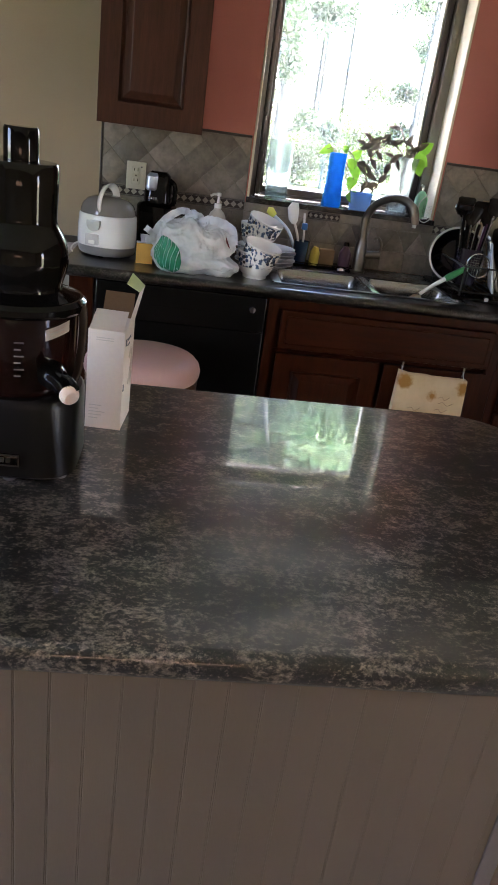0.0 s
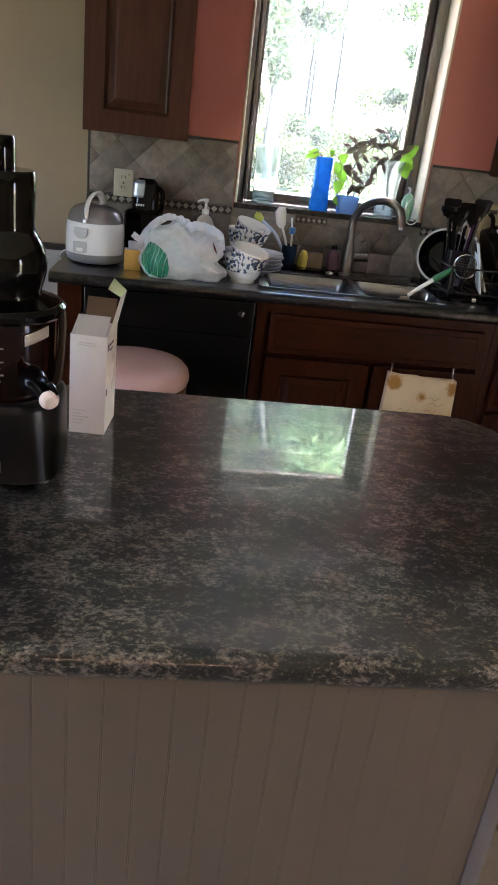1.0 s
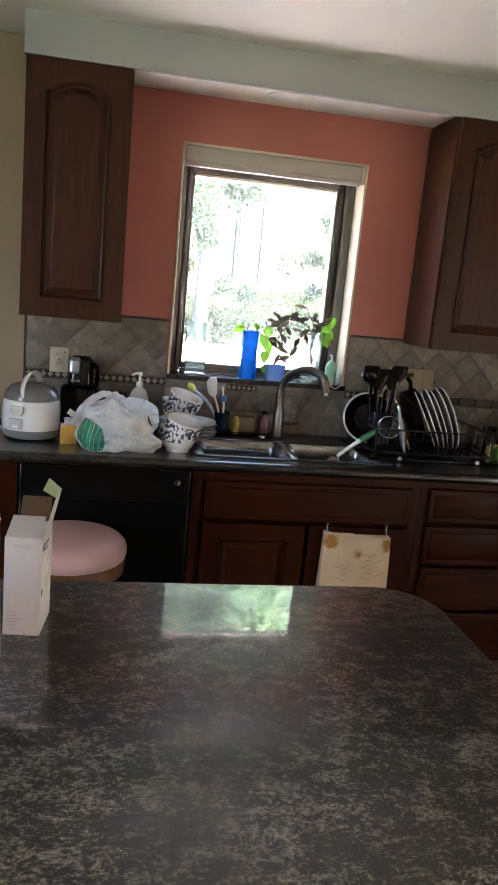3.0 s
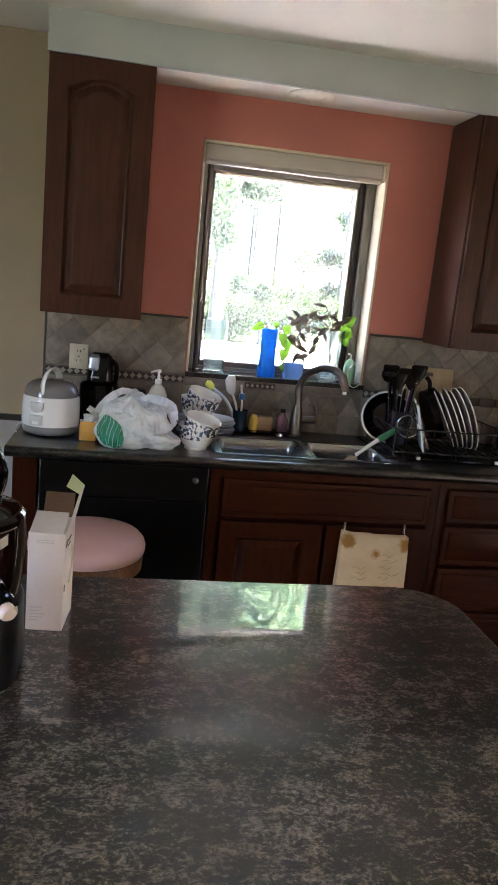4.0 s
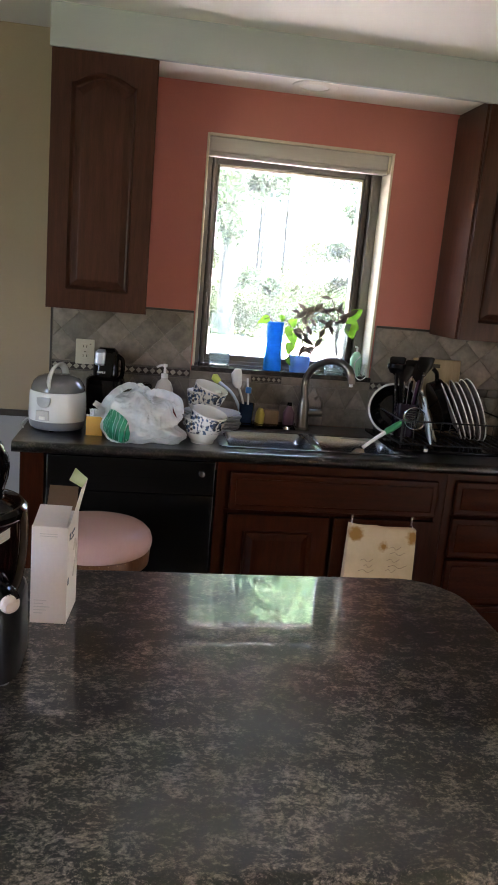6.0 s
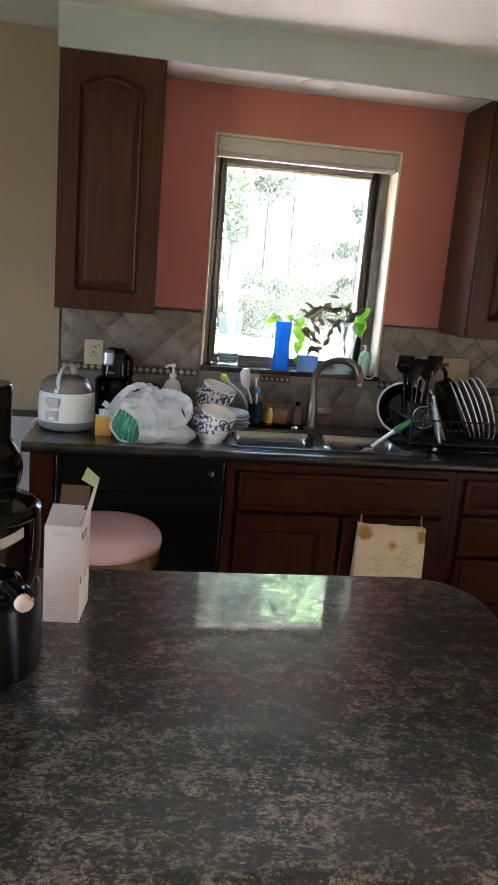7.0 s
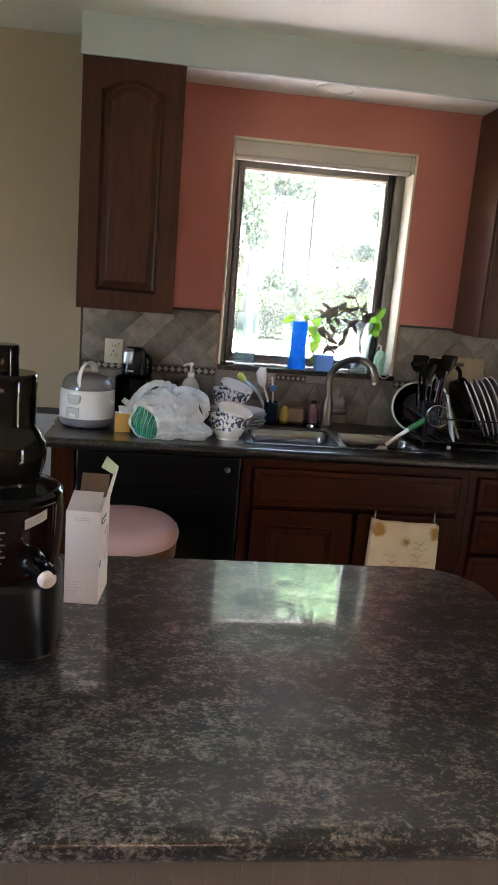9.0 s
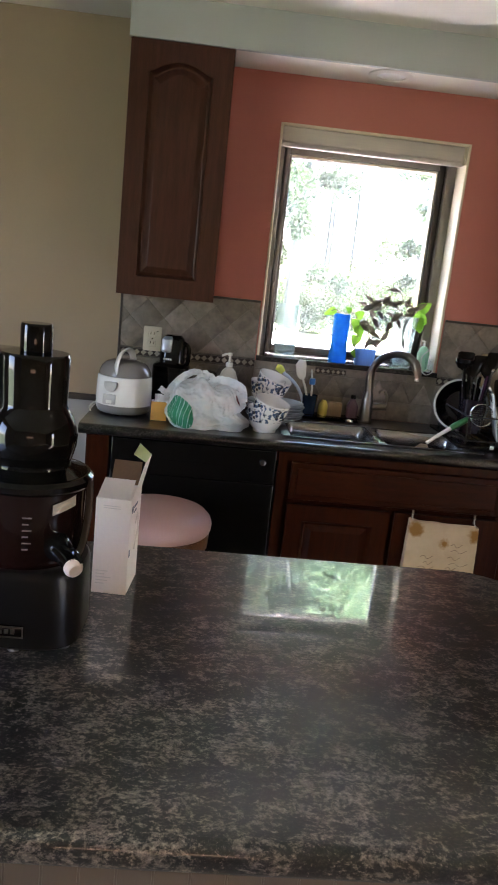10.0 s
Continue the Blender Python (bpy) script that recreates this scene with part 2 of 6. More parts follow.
def prism(outline, z0, z1, bm=None, m=None, bevel=0.0):
    """Extrudes a flat outline of (x, y) from z0 to z1."""
    bm = bm or bmesh.new()
    t = bmesh.new()
    low = [t.verts.new((x, y, z0)) for x, y in outline]
    top = [t.verts.new((x, y, z1)) for x, y in outline]
    t.faces.new(low[::-1])
    cap = t.faces.new(top)
    for i in range(len(low)):
        j = (i + 1) % len(low)
        t.faces.new((low[i], low[j], top[j], top[i]))
    if bevel:
        bmesh.ops.bevel(t, geom=cap.edges[:], offset=bevel, segments=2, profile=0.5, affect="EDGES")
    return join(bm, t, m)


UPRIGHT = Matrix.Rotation(radians(90), 4, "X")  # turns (x, y) outlines into (x, z), facing -y


def clip(poly, x0, x1, z0, z1):
    """The part of a flat polygon inside a rectangle."""
    for axis, limit, sign in ((0, x0, 1), (0, x1, -1), (1, z0, 1), (1, z1, -1)):
        out = []
        for a, b in zip(poly, poly[1:] + poly[:1]):
            da, db = sign * (a[axis] - limit), sign * (b[axis] - limit)
            if da >= 0:
                out.append(a)
            if da * db < 0:
                k = da / (da - db)
                out.append((a[0] + k * (b[0] - a[0]), a[1] + k * (b[1] - a[1])))
        poly = out
        if len(poly) < 3:
            return []
    return poly


def shrink(poly, d):
    """Moves a convex polygon's edges inwards by d."""
    n = len(poly)
    area = sum(poly[i][0] * poly[(i + 1) % n][1] - poly[(i + 1) % n][0] * poly[i][1] for i in range(n)) / 2
    s = 1 if area > 0 else -1
    lines = []
    for i in range(n):
        (ax, az), (bx, bz) = poly[i], poly[(i + 1) % n]
        l = math.hypot(bx - ax, bz - az)
        if l < 1e-5:
            continue
        nx, nz = -s * (bz - az) / l, s * (bx - ax) / l
        lines.append((nx, nz, nx * ax + nz * az + d))
    out = []
    for i in range(len(lines)):
        a, b = lines[i - 1], lines[i]
        det = a[0] * b[1] - a[1] * b[0]
        if abs(det) < 1e-4:
            continue
        out.append(((a[2] * b[1] - a[1] * b[2]) / det, (a[0] * b[2] - a[2] * b[0]) / det))
    new_area = sum(out[i][0] * out[(i + 1) % len(out)][1] - out[(i + 1) % len(out)][0] * out[i][1] for i in range(len(out))) / 2 if len(out) > 2 else 0
    return out if s * new_area > 2e-5 and abs(new_area) < abs(area) else []

# ---- the room ----
WALL_Y = 3.09
H = 2.428
FAR_X, NEAR_Y, LEFT_X = 3.4, -2.6, -2.6
WX0, WX1, WZ0, WZ1 = 0.235, 1.042, 1.150, 2.116  # the window's opening


def wall(name, m, label, *boxes):
    bm = bmesh.new()
    for b in boxes:
        box(*b, bm=bm)
    return solid(name, bm, m, label, "wall", "structure")


wall("wall_north", M_CORAL, "coral-red painted kitchen wall round the window",
     (-0.36, WX0, WALL_Y, WALL_Y + 0.2, 0, H), (WX1, FAR_X + 0.15, WALL_Y, WALL_Y + 0.2, 0, H),
     (WX0, WX1, WALL_Y, WALL_Y + 0.2, 0, WZ0 - 0.022), (WX0, WX1, WALL_Y, WALL_Y + 0.2, WZ1, H))
# unseen cladding, added dark to trim the window's mirror image in the island
wall("wall_outside", paint("dark_siding", (0.045, 0.040, 0.036), 0.7, 0.1), "dark outer cladding added unseen round the window",
     (LEFT_X, WX0 + 0.05, WALL_Y + 0.2, WALL_Y + 0.31, -0.5, H + 0.1), (WX1 - 0.05, FAR_X, WALL_Y + 0.2, WALL_Y + 0.31, -0.5, H + 0.1),
     (WX0 + 0.05, WX1 - 0.05, WALL_Y + 0.2, WALL_Y + 0.31, -0.5, WZ0 - 0.02), (WX0 + 0.05, WX1 - 0.05, WALL_Y + 0.2, WALL_Y + 0.31, 2.052, H + 0.1))
# unseen eave, added to cut the sky mirrored in the island
solid("added_eave", box(LEFT_X, FAR_X, WALL_Y + 0.312, 3.58, 2.42, 2.54), paint("brown_eave_board", (0.035, 0.026, 0.02), 0.8, 0.15), "dark brown boarded eave, added unseen above the window", "eave", "structure")
wall("wall_north_beige", M_BEIGE, "plain beige painted wall beside the cabinets", (LEFT_X - 0.15, -0.36, WALL_Y, WALL_Y + 0.2, 0.9, H))
wall("wainscot", M_GREY_WALL, "grey painted lower wall under a dark rail", (LEFT_X - 0.15, -0.36, WALL_Y, WALL_Y + 0.2, 0, 0.9))
solid("chair_rail", box(LEFT_X, -0.362, WALL_Y - 0.018, WALL_Y - 0.001, 0.878, 0.906, 0.004), M_TRIM_DARK, "thin dark chair rail along the beige wall", "trim", "structure")
wall("wall_west", M_BEIGE, "plain beige painted side wall with a patio door opening",
     (LEFT_X - 0.15, LEFT_X, NEAR_Y - 0.15, -0.57, 0, H), (LEFT_X - 0.15, LEFT_X, 0.57, WALL_Y, 0, H), (LEFT_X - 0.15, LEFT_X, -0.57, 0.57, 2.1, H))
# unseen slot cut in this wall for the warm fill lamp
wall("wall_south", M_BEIGE, "plain beige painted wall of the dining side with an unseen lamp slot", (LEFT_X, -0.38, NEAR_Y - 0.15, NEAR_Y, 0, H), (0.62, FAR_X + 0.15, NEAR_Y - 0.15, NEAR_Y, 0, H),
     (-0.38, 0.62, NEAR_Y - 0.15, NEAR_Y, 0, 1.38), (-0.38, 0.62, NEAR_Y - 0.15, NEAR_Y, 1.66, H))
wall("wall_east", M_BEIGE, "plain beige painted wall with a glazed door opening",
     (FAR_X, FAR_X + 0.15, NEAR_Y, -1.15, 0, H), (FAR_X, FAR_X + 0.15, -0.66, WALL_Y, 0, H), (FAR_X, FAR_X + 0.15, -1.15, -0.66, 2.1, H))
solid("ceiling", box(LEFT_X, FAR_X, NEAR_Y, WALL_Y, H, H + 0.12), M_WHITE, "smooth cream-white painted ceiling", "ceiling", "structure")

SOFFIT_X0, SOFFIT_Y = -0.364, 2.775
solid("soffit", box(SOFFIT_X0, FAR_X, SOFFIT_Y, SOFFIT_Y + 0.02, 2.284, H, bm=box(SOFFIT_X0, FAR_X, SOFFIT_Y + 0.02, WALL_Y, 2.312, H)), M_SOFFIT, "grey-green painted soffit above the wall cabinets", "soffit", "structure")
solid("soffit_underside", box(SOFFIT_X0 + 0.002, FAR_X, SOFFIT_Y + 0.0205, WALL_Y, 2.301, 2.3115), M_WHITE, "white painted underside of the soffit", "soffit", "structure")

down = thing("recessed_light", "white recessed downlight, switched off, in the soffit", "ceiling light", (0.633, 2.935, 2.301))
part("trim_ring", lathe([(0.055, 0.0), (0.057, -0.008), (0.075, -0.010), (0.088, -0.005), (0.090, 0.0)], 40), M_WHITE, down)
part("lens", lathe([(0.0, -0.006), (0.03, -0.0055), (0.055, -0.003), (0.055, -0.0005), (0.0, -0.0005)], 40), paint("frosted_lens", (0.85, 0.83, 0.78), 0.3, 0.03, 200, 0.05), down)

# the window
reveal = thing("window_1", "kitchen window with a grey-brown sash in a deep cream reveal", "window", (WX0, WALL_Y, WZ0), kind="structure")
WW, WH = WX1 - WX0, WZ1 - WZ0
part("reveal_side", box(WW - 0.012, WW - 0.001, -0.006, 0.2, 0, WH - 0.001, 0.002), M_REVEAL, reveal, "cream painted window reveal")
part("reveal_side", box(0.001, 0.010, -0.004, 0.2, 0, WH - 0.001, 0.002), M_REVEAL, reveal, "cream painted window reveal")
part("reveal_top", box(0.010, WW - 0.012, -0.006, 0.2, WH - 0.012, WH - 0.001, 0.002), M_REVEAL, reveal)
GLASS_Y = 0.155
frame_y0, frame_y1 = 0.125, 0.2
part("frame_side", box(0.010, 0.036, frame_y0 - 0.012, frame_y1, 0.0, WH - 0.012, 0.004), M_FRAME, reveal)
part("frame_groove", box(0.0365, 0.043, frame_y0 + 0.02, frame_y1, 0.0, WH - 0.012), M_TRIM_DARK, reveal, "dark groove of the sash track")
part("frame_side", box(0.0435, 0.060, frame_y0, frame_y1, 0.0, WH - 0.012, 0.004), M_FRAME, reveal)
part("frame_side", box(WW - 0.052, WW - 0.012, frame_y0 - 0.012, frame_y1, 0.0, WH - 0.012, 0.004), M_FRAME, reveal)
part("frame_groove", box(WW - 0.060, WW - 0.0525, frame_y0 + 0.02, frame_y1, 0.0, WH - 0.012), M_TRIM_DARK, reveal, "dark groove of the sash track")
part("frame_side", box(WW - 0.085, WW - 0.0605, frame_y0 + 0.006, frame_y1, 0.0, WH - 0.012, 0.004), M_TRIM_DARK, reveal, "dark bronze sash stile")
part("frame_top", box(0.060, WW - 0.085, frame_y0, frame_y1, WH - 0.100, WH - 0.012, 0.004), M_FRAME, reveal)
part("frame_bottom", box(0.060, WW - 0.085, frame_y0, frame_y1, 0.0, 0.016, 0.003), M_FRAME, reveal)
sash = part("sash", box(WW - 0.094, WW - 0.086, frame_y0 + 0.012, frame_y1 - 0.01, 0.016, WH - 0.101, 0.003), M_REVEAL, reveal, "pale sash edge")
box_side = box(0.061, 0.072, frame_y0 + 0.012, frame_y1 - 0.01, 0.016, WH - 0.101, 0.003)
part("sash", box_side, M_FRAME, reveal)
part("sash", box(0.072, WW - 0.094, frame_y0 + 0.012, frame_y1 - 0.01, 0.016, 0.040, 0.003), M_FRAME, reveal)
part("sash", box(0.072, WW - 0.094, frame_y0 + 0.020, frame_y1 - 0.01, WH - 0.112, WH - 0.101, 0.003), M_FRAME, reveal)
part("sash_bead", box(0.072, WW - 0.094, frame_y0 + 0.010, frame_y0 + 0.018, WH - 0.110, WH - 0.101, 0.002), M_REVEAL, reveal, "pale sash edge")
pane = part("pane", box(0.070, WW - 0.092, GLASS_Y, GLASS_Y + 0.004, 0.035, WH - 0.113), glass("window_glass", (0.98, 1.0, 0.99), 0.0, 1.45), reveal)
# glare haze over the view, put into the pane as translucent white
hazy = pane.data.materials[0].node_tree
haze, veil = hazy.nodes.new("ShaderNodeBsdfTranslucent"), hazy.nodes.new("ShaderNodeMixShader")
haze.inputs["Color"].default_value, veil.inputs[0].default_value = (0.9, 0.92, 0.9, 1), 0.030
hazy.links.new(hazy.nodes["Principled BSDF"].outputs[0], veil.inputs[1])
hazy.links.new(haze.outputs[0], veil.inputs[2])
hazy.links.new(veil.outputs[0], hazy.nodes["Material Output"].inputs["Surface"])
pane.visible_shadow = False
latch = part("latch", box(0.040, 0.052, frame_y0 - 0.016, frame_y0, 0.30, 0.36, 0.004), M_NICKEL, reveal, "small metal sash latch")
part("latch_lever", tube(curve([(0.046, frame_y0 - 0.016, 0.315), (0.05, frame_y0 - 0.03, 0.33), (0.048, frame_y0 - 0.028, 0.375)], 5), 0.004, 8), M_NICKEL, latch)
sill = prism([(-0.004, -0.022), (WW + 0.004, -0.022), (WW + 0.004, 0.0), (WW - 0.012, 0.0), (WW - 0.012, frame_y0), (0.010, frame_y0), (0.010, 0.0), (-0.004, 0.0)], -0.021, 0.0, bevel=0.004)
part("window_sill", sill, M_GRANITE_SHADE, reveal, "dark speckled window sill")
M_SHADE = paint("cream_roller_blind", (0.50, 0.45, 0.405), 0.6, 0.06, 300, 0.1, stretch=(0.2, 1, 4), large=30)
blind = thing("roller_blind", "rolled-up cream roller blind at the top of the window", "blind", (WX0 + 0.0105, WALL_Y - 0.002, WZ1 - 0.092))
part("cassette", box(0, WW - 0.036, 0, 0.075, 0.018, 0.0795, 0.006, segments=3), M_SHADE, blind)
part("hem_bar", box(0.002, WW - 0.038, 0.004, 0.03, 0.0, 0.0185, 0.004), M_SHADE, blind)
part("end_bracket", box(WW - 0.0355, WW - 0.024, 0.005, 0.07, 0.008, 0.079, 0.003), M_REVEAL, blind)

# unseen cloth added over the rear slot, to warm the sky light through it
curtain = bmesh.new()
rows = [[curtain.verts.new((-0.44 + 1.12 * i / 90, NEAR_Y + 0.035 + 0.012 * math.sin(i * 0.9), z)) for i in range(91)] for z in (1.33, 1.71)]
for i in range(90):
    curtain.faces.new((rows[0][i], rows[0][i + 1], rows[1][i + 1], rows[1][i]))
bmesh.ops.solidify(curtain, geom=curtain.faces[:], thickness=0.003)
solid("curtain", curtain, leafy("warm_slot_cloth", (0.30, 0.17, 0.10), (0.36, 0.21, 0.13), 0.4, 30), "warm brown cloth added over the unseen rear slot", "curtain", "structure")

# ---- cabinets ----
def arched(x0, x1, z0, z1, rise):
    """An outline with a cathedral arch along its top."""
    pts = [(x0, z0), (x1, z0)]
    for i in range(25):
        t = 1 - i / 24
        u = abs(2 * t - 1)
        s = 0.0 if u > 0.86 else math.cos(u / 0.86 * math.pi / 2) ** 0.8
        pts.append((x0 + (x1 - x0) * t, z1 - rise + rise * s))
    return pts


def ring(outer, inner, y0, y1):
    """A flat frame between two outlines with the same count of points, from y0 back to y1."""
    bm = bmesh.new()
    n = len(outer)
    rows = [[bm.verts.new((x, y, z)) for x, z in o] for o, y in ((outer, y0), (inner, y0), (inner, y1), (outer, y1))]
    for a, b in zip(rows, rows[1:] + rows[:1]):
        for i in range(n):
            j = (i + 1) % n
            bm.faces.new((a[i], a[j], b[j], b[i]))
    return bm


def door_panel(parent, x0, x1, z0, z1, y, rise, mat, name="door", border=0.058, label=""):
    """A raised-panel door: frame with a moulded inner edge and a bevelled centre panel."""
    w, h = x1 - x0, z1 - z0
    inner = arched(x0 + border, x1 - border, z0 + border, z1 - border, rise)
    outer = []
    for k, (x, z) in enumerate(inner):
        if k < 2:
            outer.append((x0 if k == 0 else x1, z0))
        else:
            i = k - 2
            outer.append((x1 - (x1 - x0) * i / 24, z1))
    cx, cz = (x0 + x1) / 2, (z0 + z1) / 2

    def inset(o, d):
        half = (x1 - x0) / 2 - border
        return [(cx + (x - cx) * (1 - d / half), z + (d if z < cz else -d)) for x, z in o]
    bm = ring(outer, inner, y, y + 0.02)
    d = part(name, bm, mat, parent, label, sharp=0.3)
    mould = bmesh.new()
    rows = [[mould.verts.new((px, py, pz)) for px, pz in o] for o, py in
            ((inset(inner, -0.001), y - 0.002), (inset(inner, 0.005), y - 0.003), (inset(inner, 0.010), y + 0.008), (inset(inner, 0.015), y + 0.014), (inset(inner, 0.020), y + 0.0155), (inset(inner, 0.042), y + 0.002), (inset(inner, 0.046), y + 0.001))]
    for a, b in zip(rows, rows[1:]):
        for i in range(len(a)):
            j = (i + 1) % len(a)
            mould.faces.new((a[i], a[j], b[j], b[i]))
    last = rows[-1]
    feet = [mould.verts.new((v.co.x, v.co.y, last[0].co.z)) for v in last[2:]]
    for i in range(len(feet) - 1):
        mould.faces.new((last[2 + i], last[3 + i], feet[i + 1], feet[i]))
    part("panel", mould, mat, d, sharp=0.3)
    return d


def wall_cabinet(x0, x1, doors, label, rise=0.036):
    c = thing("wall_cabinet", label, "cabinet", (x0, 2.7955, 1.368))
    w, h = x1 - x0, 0.932
    part("body", box(0, w, 0.022, WALL_Y - 2.7955 - 0.001, 0, h - 0.001, 0.001), M_CHERRY, c)
    part("face_frame", ring([(0, 0), (w, 0), (w, h - 0.001), (0, h - 0.001)], [(0.03, 0.03), (w - 0.03, 0.03), (w - 0.03, h - 0.03), (0.03, h - 0.03)], 0.005, 0.0215), M_CHERRY, c)
    step = w / doors
    for i in range(doors):
        a = 0.004 if i == 0 else i * step + 0.004
        door_panel(c, a, (i + 1) * step - 0.004, 0.004, h - 0.018, -0.0155, rise, M_CHERRY, border=0.066)
    return c


wall_cabinet(-0.36, 0.022, 1, "dark cherry wall cabinet with an arched raised-panel door")
wall_cabinet(1.305, 1.305 + 0.84, 2, "dark cherry double wall cabinet with raised-panel doors")
solid("cabinet_side_trim", box(1.300, 1.3045, 2.80, WALL_Y - 0.001, 1.368, 2.286, 0.001), M_CHERRY, "dark cherry end panel of the wall cabinet", "trim", "structure")

FACE, TOE = 2.49, 0.1


def base_cabinet(name, x0, x1, label):
    c = thing(name, label, "cabinet", (x0, FACE, 0))
    w = x1 - x0
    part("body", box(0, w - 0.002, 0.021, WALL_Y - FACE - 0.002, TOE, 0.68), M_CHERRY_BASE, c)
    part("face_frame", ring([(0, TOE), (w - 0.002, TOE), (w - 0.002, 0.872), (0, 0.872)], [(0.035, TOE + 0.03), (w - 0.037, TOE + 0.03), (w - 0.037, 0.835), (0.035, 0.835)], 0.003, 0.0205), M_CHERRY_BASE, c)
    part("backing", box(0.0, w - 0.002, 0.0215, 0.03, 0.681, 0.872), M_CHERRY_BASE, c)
    part("toe_kick", box(0, w - 0.002, 0.075, 0.09, 0.0, TOE - 0.001), M_TRIM_DARK, c)
    return c, w


def drawer_front(c, x0, x1, z0, z1):
    bm = box(x0, x1, -0.019, 0.001, z0, z1, 0.005)
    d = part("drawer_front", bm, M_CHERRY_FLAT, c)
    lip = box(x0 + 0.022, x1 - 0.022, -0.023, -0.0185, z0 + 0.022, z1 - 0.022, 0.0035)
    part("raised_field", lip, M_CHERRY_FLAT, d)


end_panel = thing("base_end_panel", "dark cherry end panel beside the dishwasher", "cabinet", (-0.395, FACE, 0))
part("stile", box(0, 0.085, 0.0, 0.02, 0.0, 0.872, 0.002), M_CHERRY_BASE, end_panel)
part("side", box(0, 0.02, 0.021, WALL_Y - FACE - 0.002, 0.0, 0.872, 0.001), M_CHERRY_BASE, end_panel)

sink_base, w = base_cabinet("sink_cabinet", 0.318, 1.222, "dark red cherry sink cabinet with two panelled doors")
drawer_front(sink_base, 0.05, w - 0.04, 0.69, 0.835)
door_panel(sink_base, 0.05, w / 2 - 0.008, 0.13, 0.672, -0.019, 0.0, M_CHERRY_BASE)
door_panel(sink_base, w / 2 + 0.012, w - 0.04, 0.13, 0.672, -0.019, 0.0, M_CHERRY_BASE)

drawers, w = base_cabinet("drawer_cabinet", 1.222, 1.75, "dark red cherry cabinet with a stack of drawers")
for z0, z1 in ((0.705, 0.84), (0.53, 0.69), (0.335, 0.515), (0.125, 0.32)):
    drawer_front(drawers, 0.035, w - 0.035, z0, z1)
corner_base, w = base_cabinet("base_cabinet", 1.75, 2.7, "dark red cherry base cabinet with panelled doors")
drawer_front(corner_base, 0.035, w - 0.035, 0.705, 0.84)
door_panel(corner_base, 0.035, w / 2 - 0.006, 0.13, 0.69, -0.019, 0.0, M_CHERRY_BASE)
door_panel(corner_base, w / 2 + 0.006, w - 0.035, 0.13, 0.69, -0.019, 0.0, M_CHERRY_BASE)

dw = thing("dishwasher", "black built-in dishwasher with a recessed handle", "dishwasher", (-0.306, FACE - 0.012, 0))
part("tub", box(0.004, 0.616, 0.03, 0.57, 0.1, 0.868), M_BLACK, dw)
part("door", box(0.006, 0.614, 0.0, 0.03, 0.125, 0.736, 0.003), M_BLACK, dw)
ctrl = part("control_panel", box(0.006, 0.614, -0.004, 0.03, 0.739, 0.868, 0.004), M_BLACK, dw)
pocket = [(0.20, 0.80), (0.42, 0.80), (0.435, 0.775), (0.42, 0.755), (0.38, 0.748), (0.24, 0.748), (0.20, 0.755), (0.185, 0.775)]
part("handle", prism([(x, z) for x, z in pocket], 0.004, 0.012, m=UPRIGHT), M_BLACK, ctrl, "glossy recessed handle pocket")
badge = part("dial", lathe([(0.0, 0.010), (0.011, 0.009), (0.013, 0.004), (0.0135, 0.0)], 24, m=Matrix.Translation((0.565, -0.004, 0.822)) @ UPRIGHT), M_CHROME, ctrl, "small round chrome badge")
part("kick_plate", box(0.006, 0.614, 0.06, 0.075, 0.0, 0.12), M_BLACK, dw)

# ---- worktops ----
def slab(outline, z0, z1, edge):
    """A worktop with a rounded edge."""
    bm = bmesh.new()
    low = [bm.verts.new((x, y, z0)) for x, y in outline]
    top = [bm.verts.new((x, y, z1)) for x, y in outline]
    f0, f1 = bm.faces.new(low[::-1]), bm.faces.new(top)
    for i in range(len(low)):
        j = (i + 1) % len(low)
        bm.faces.new((low[i], low[j], top[j], top[i]))
    bm.normal_update()
    bmesh.ops.bevel(bm, geom=list({*f0.edges, *f1.edges}), offset=edge, segments=5, profile=0.5, affect="EDGES")
    return bm


def arc(cx, cy, r, a0, a1, n=12):
    return [(cx + r * math.cos(radians(a0 + (a1 - a0) * i / n)), cy + r * math.sin(radians(a0 + (a1 - a0) * i / n))) for i in range(n + 1)]


SX0, SX1, SY0, SY1 = 0.335, 1.100, 2.525, 2.905  # the sink's cut-out
top = thing("worktop", "speckled laminate worktop along the window wall, shade put in its colour", "countertop", (0, 0, 0))
CT0, CT1 = 0.874, 0.914
cx0, cx1, cy0, cy1 = -0.418, 2.72, 2.443, WALL_Y - 0.009
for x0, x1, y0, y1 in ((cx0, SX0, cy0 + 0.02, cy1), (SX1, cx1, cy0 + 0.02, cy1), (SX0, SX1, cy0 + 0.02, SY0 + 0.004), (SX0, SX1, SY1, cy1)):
    part("section", box(x0, x1, y0, y1, CT0, CT1), M_GRANITE_SHADE, top)
nose = [(0, CT0)] + [(-0.02 * math.sin(radians(a)) - 0.0, (CT0 + CT1) / 2 - 0.02 * math.cos(radians(a))) for a in range(0, 181, 15)] + [(0, CT1)]
t = bmesh.new()
rows = [[t.verts.new((x, cy0 + 0.02 + y, z)) for y, z in nose] for x in (cx0, cx1)]
for i in range(len(nose) - 1):
    t.faces.new((rows[0][i], rows[0][i + 1], rows[1][i + 1], rows[1][i]))
t.faces.new(rows[0])
t.faces.new(rows[1][::-1])
part("rounded_nosing", t, M_GRANITE_SHADE, top)

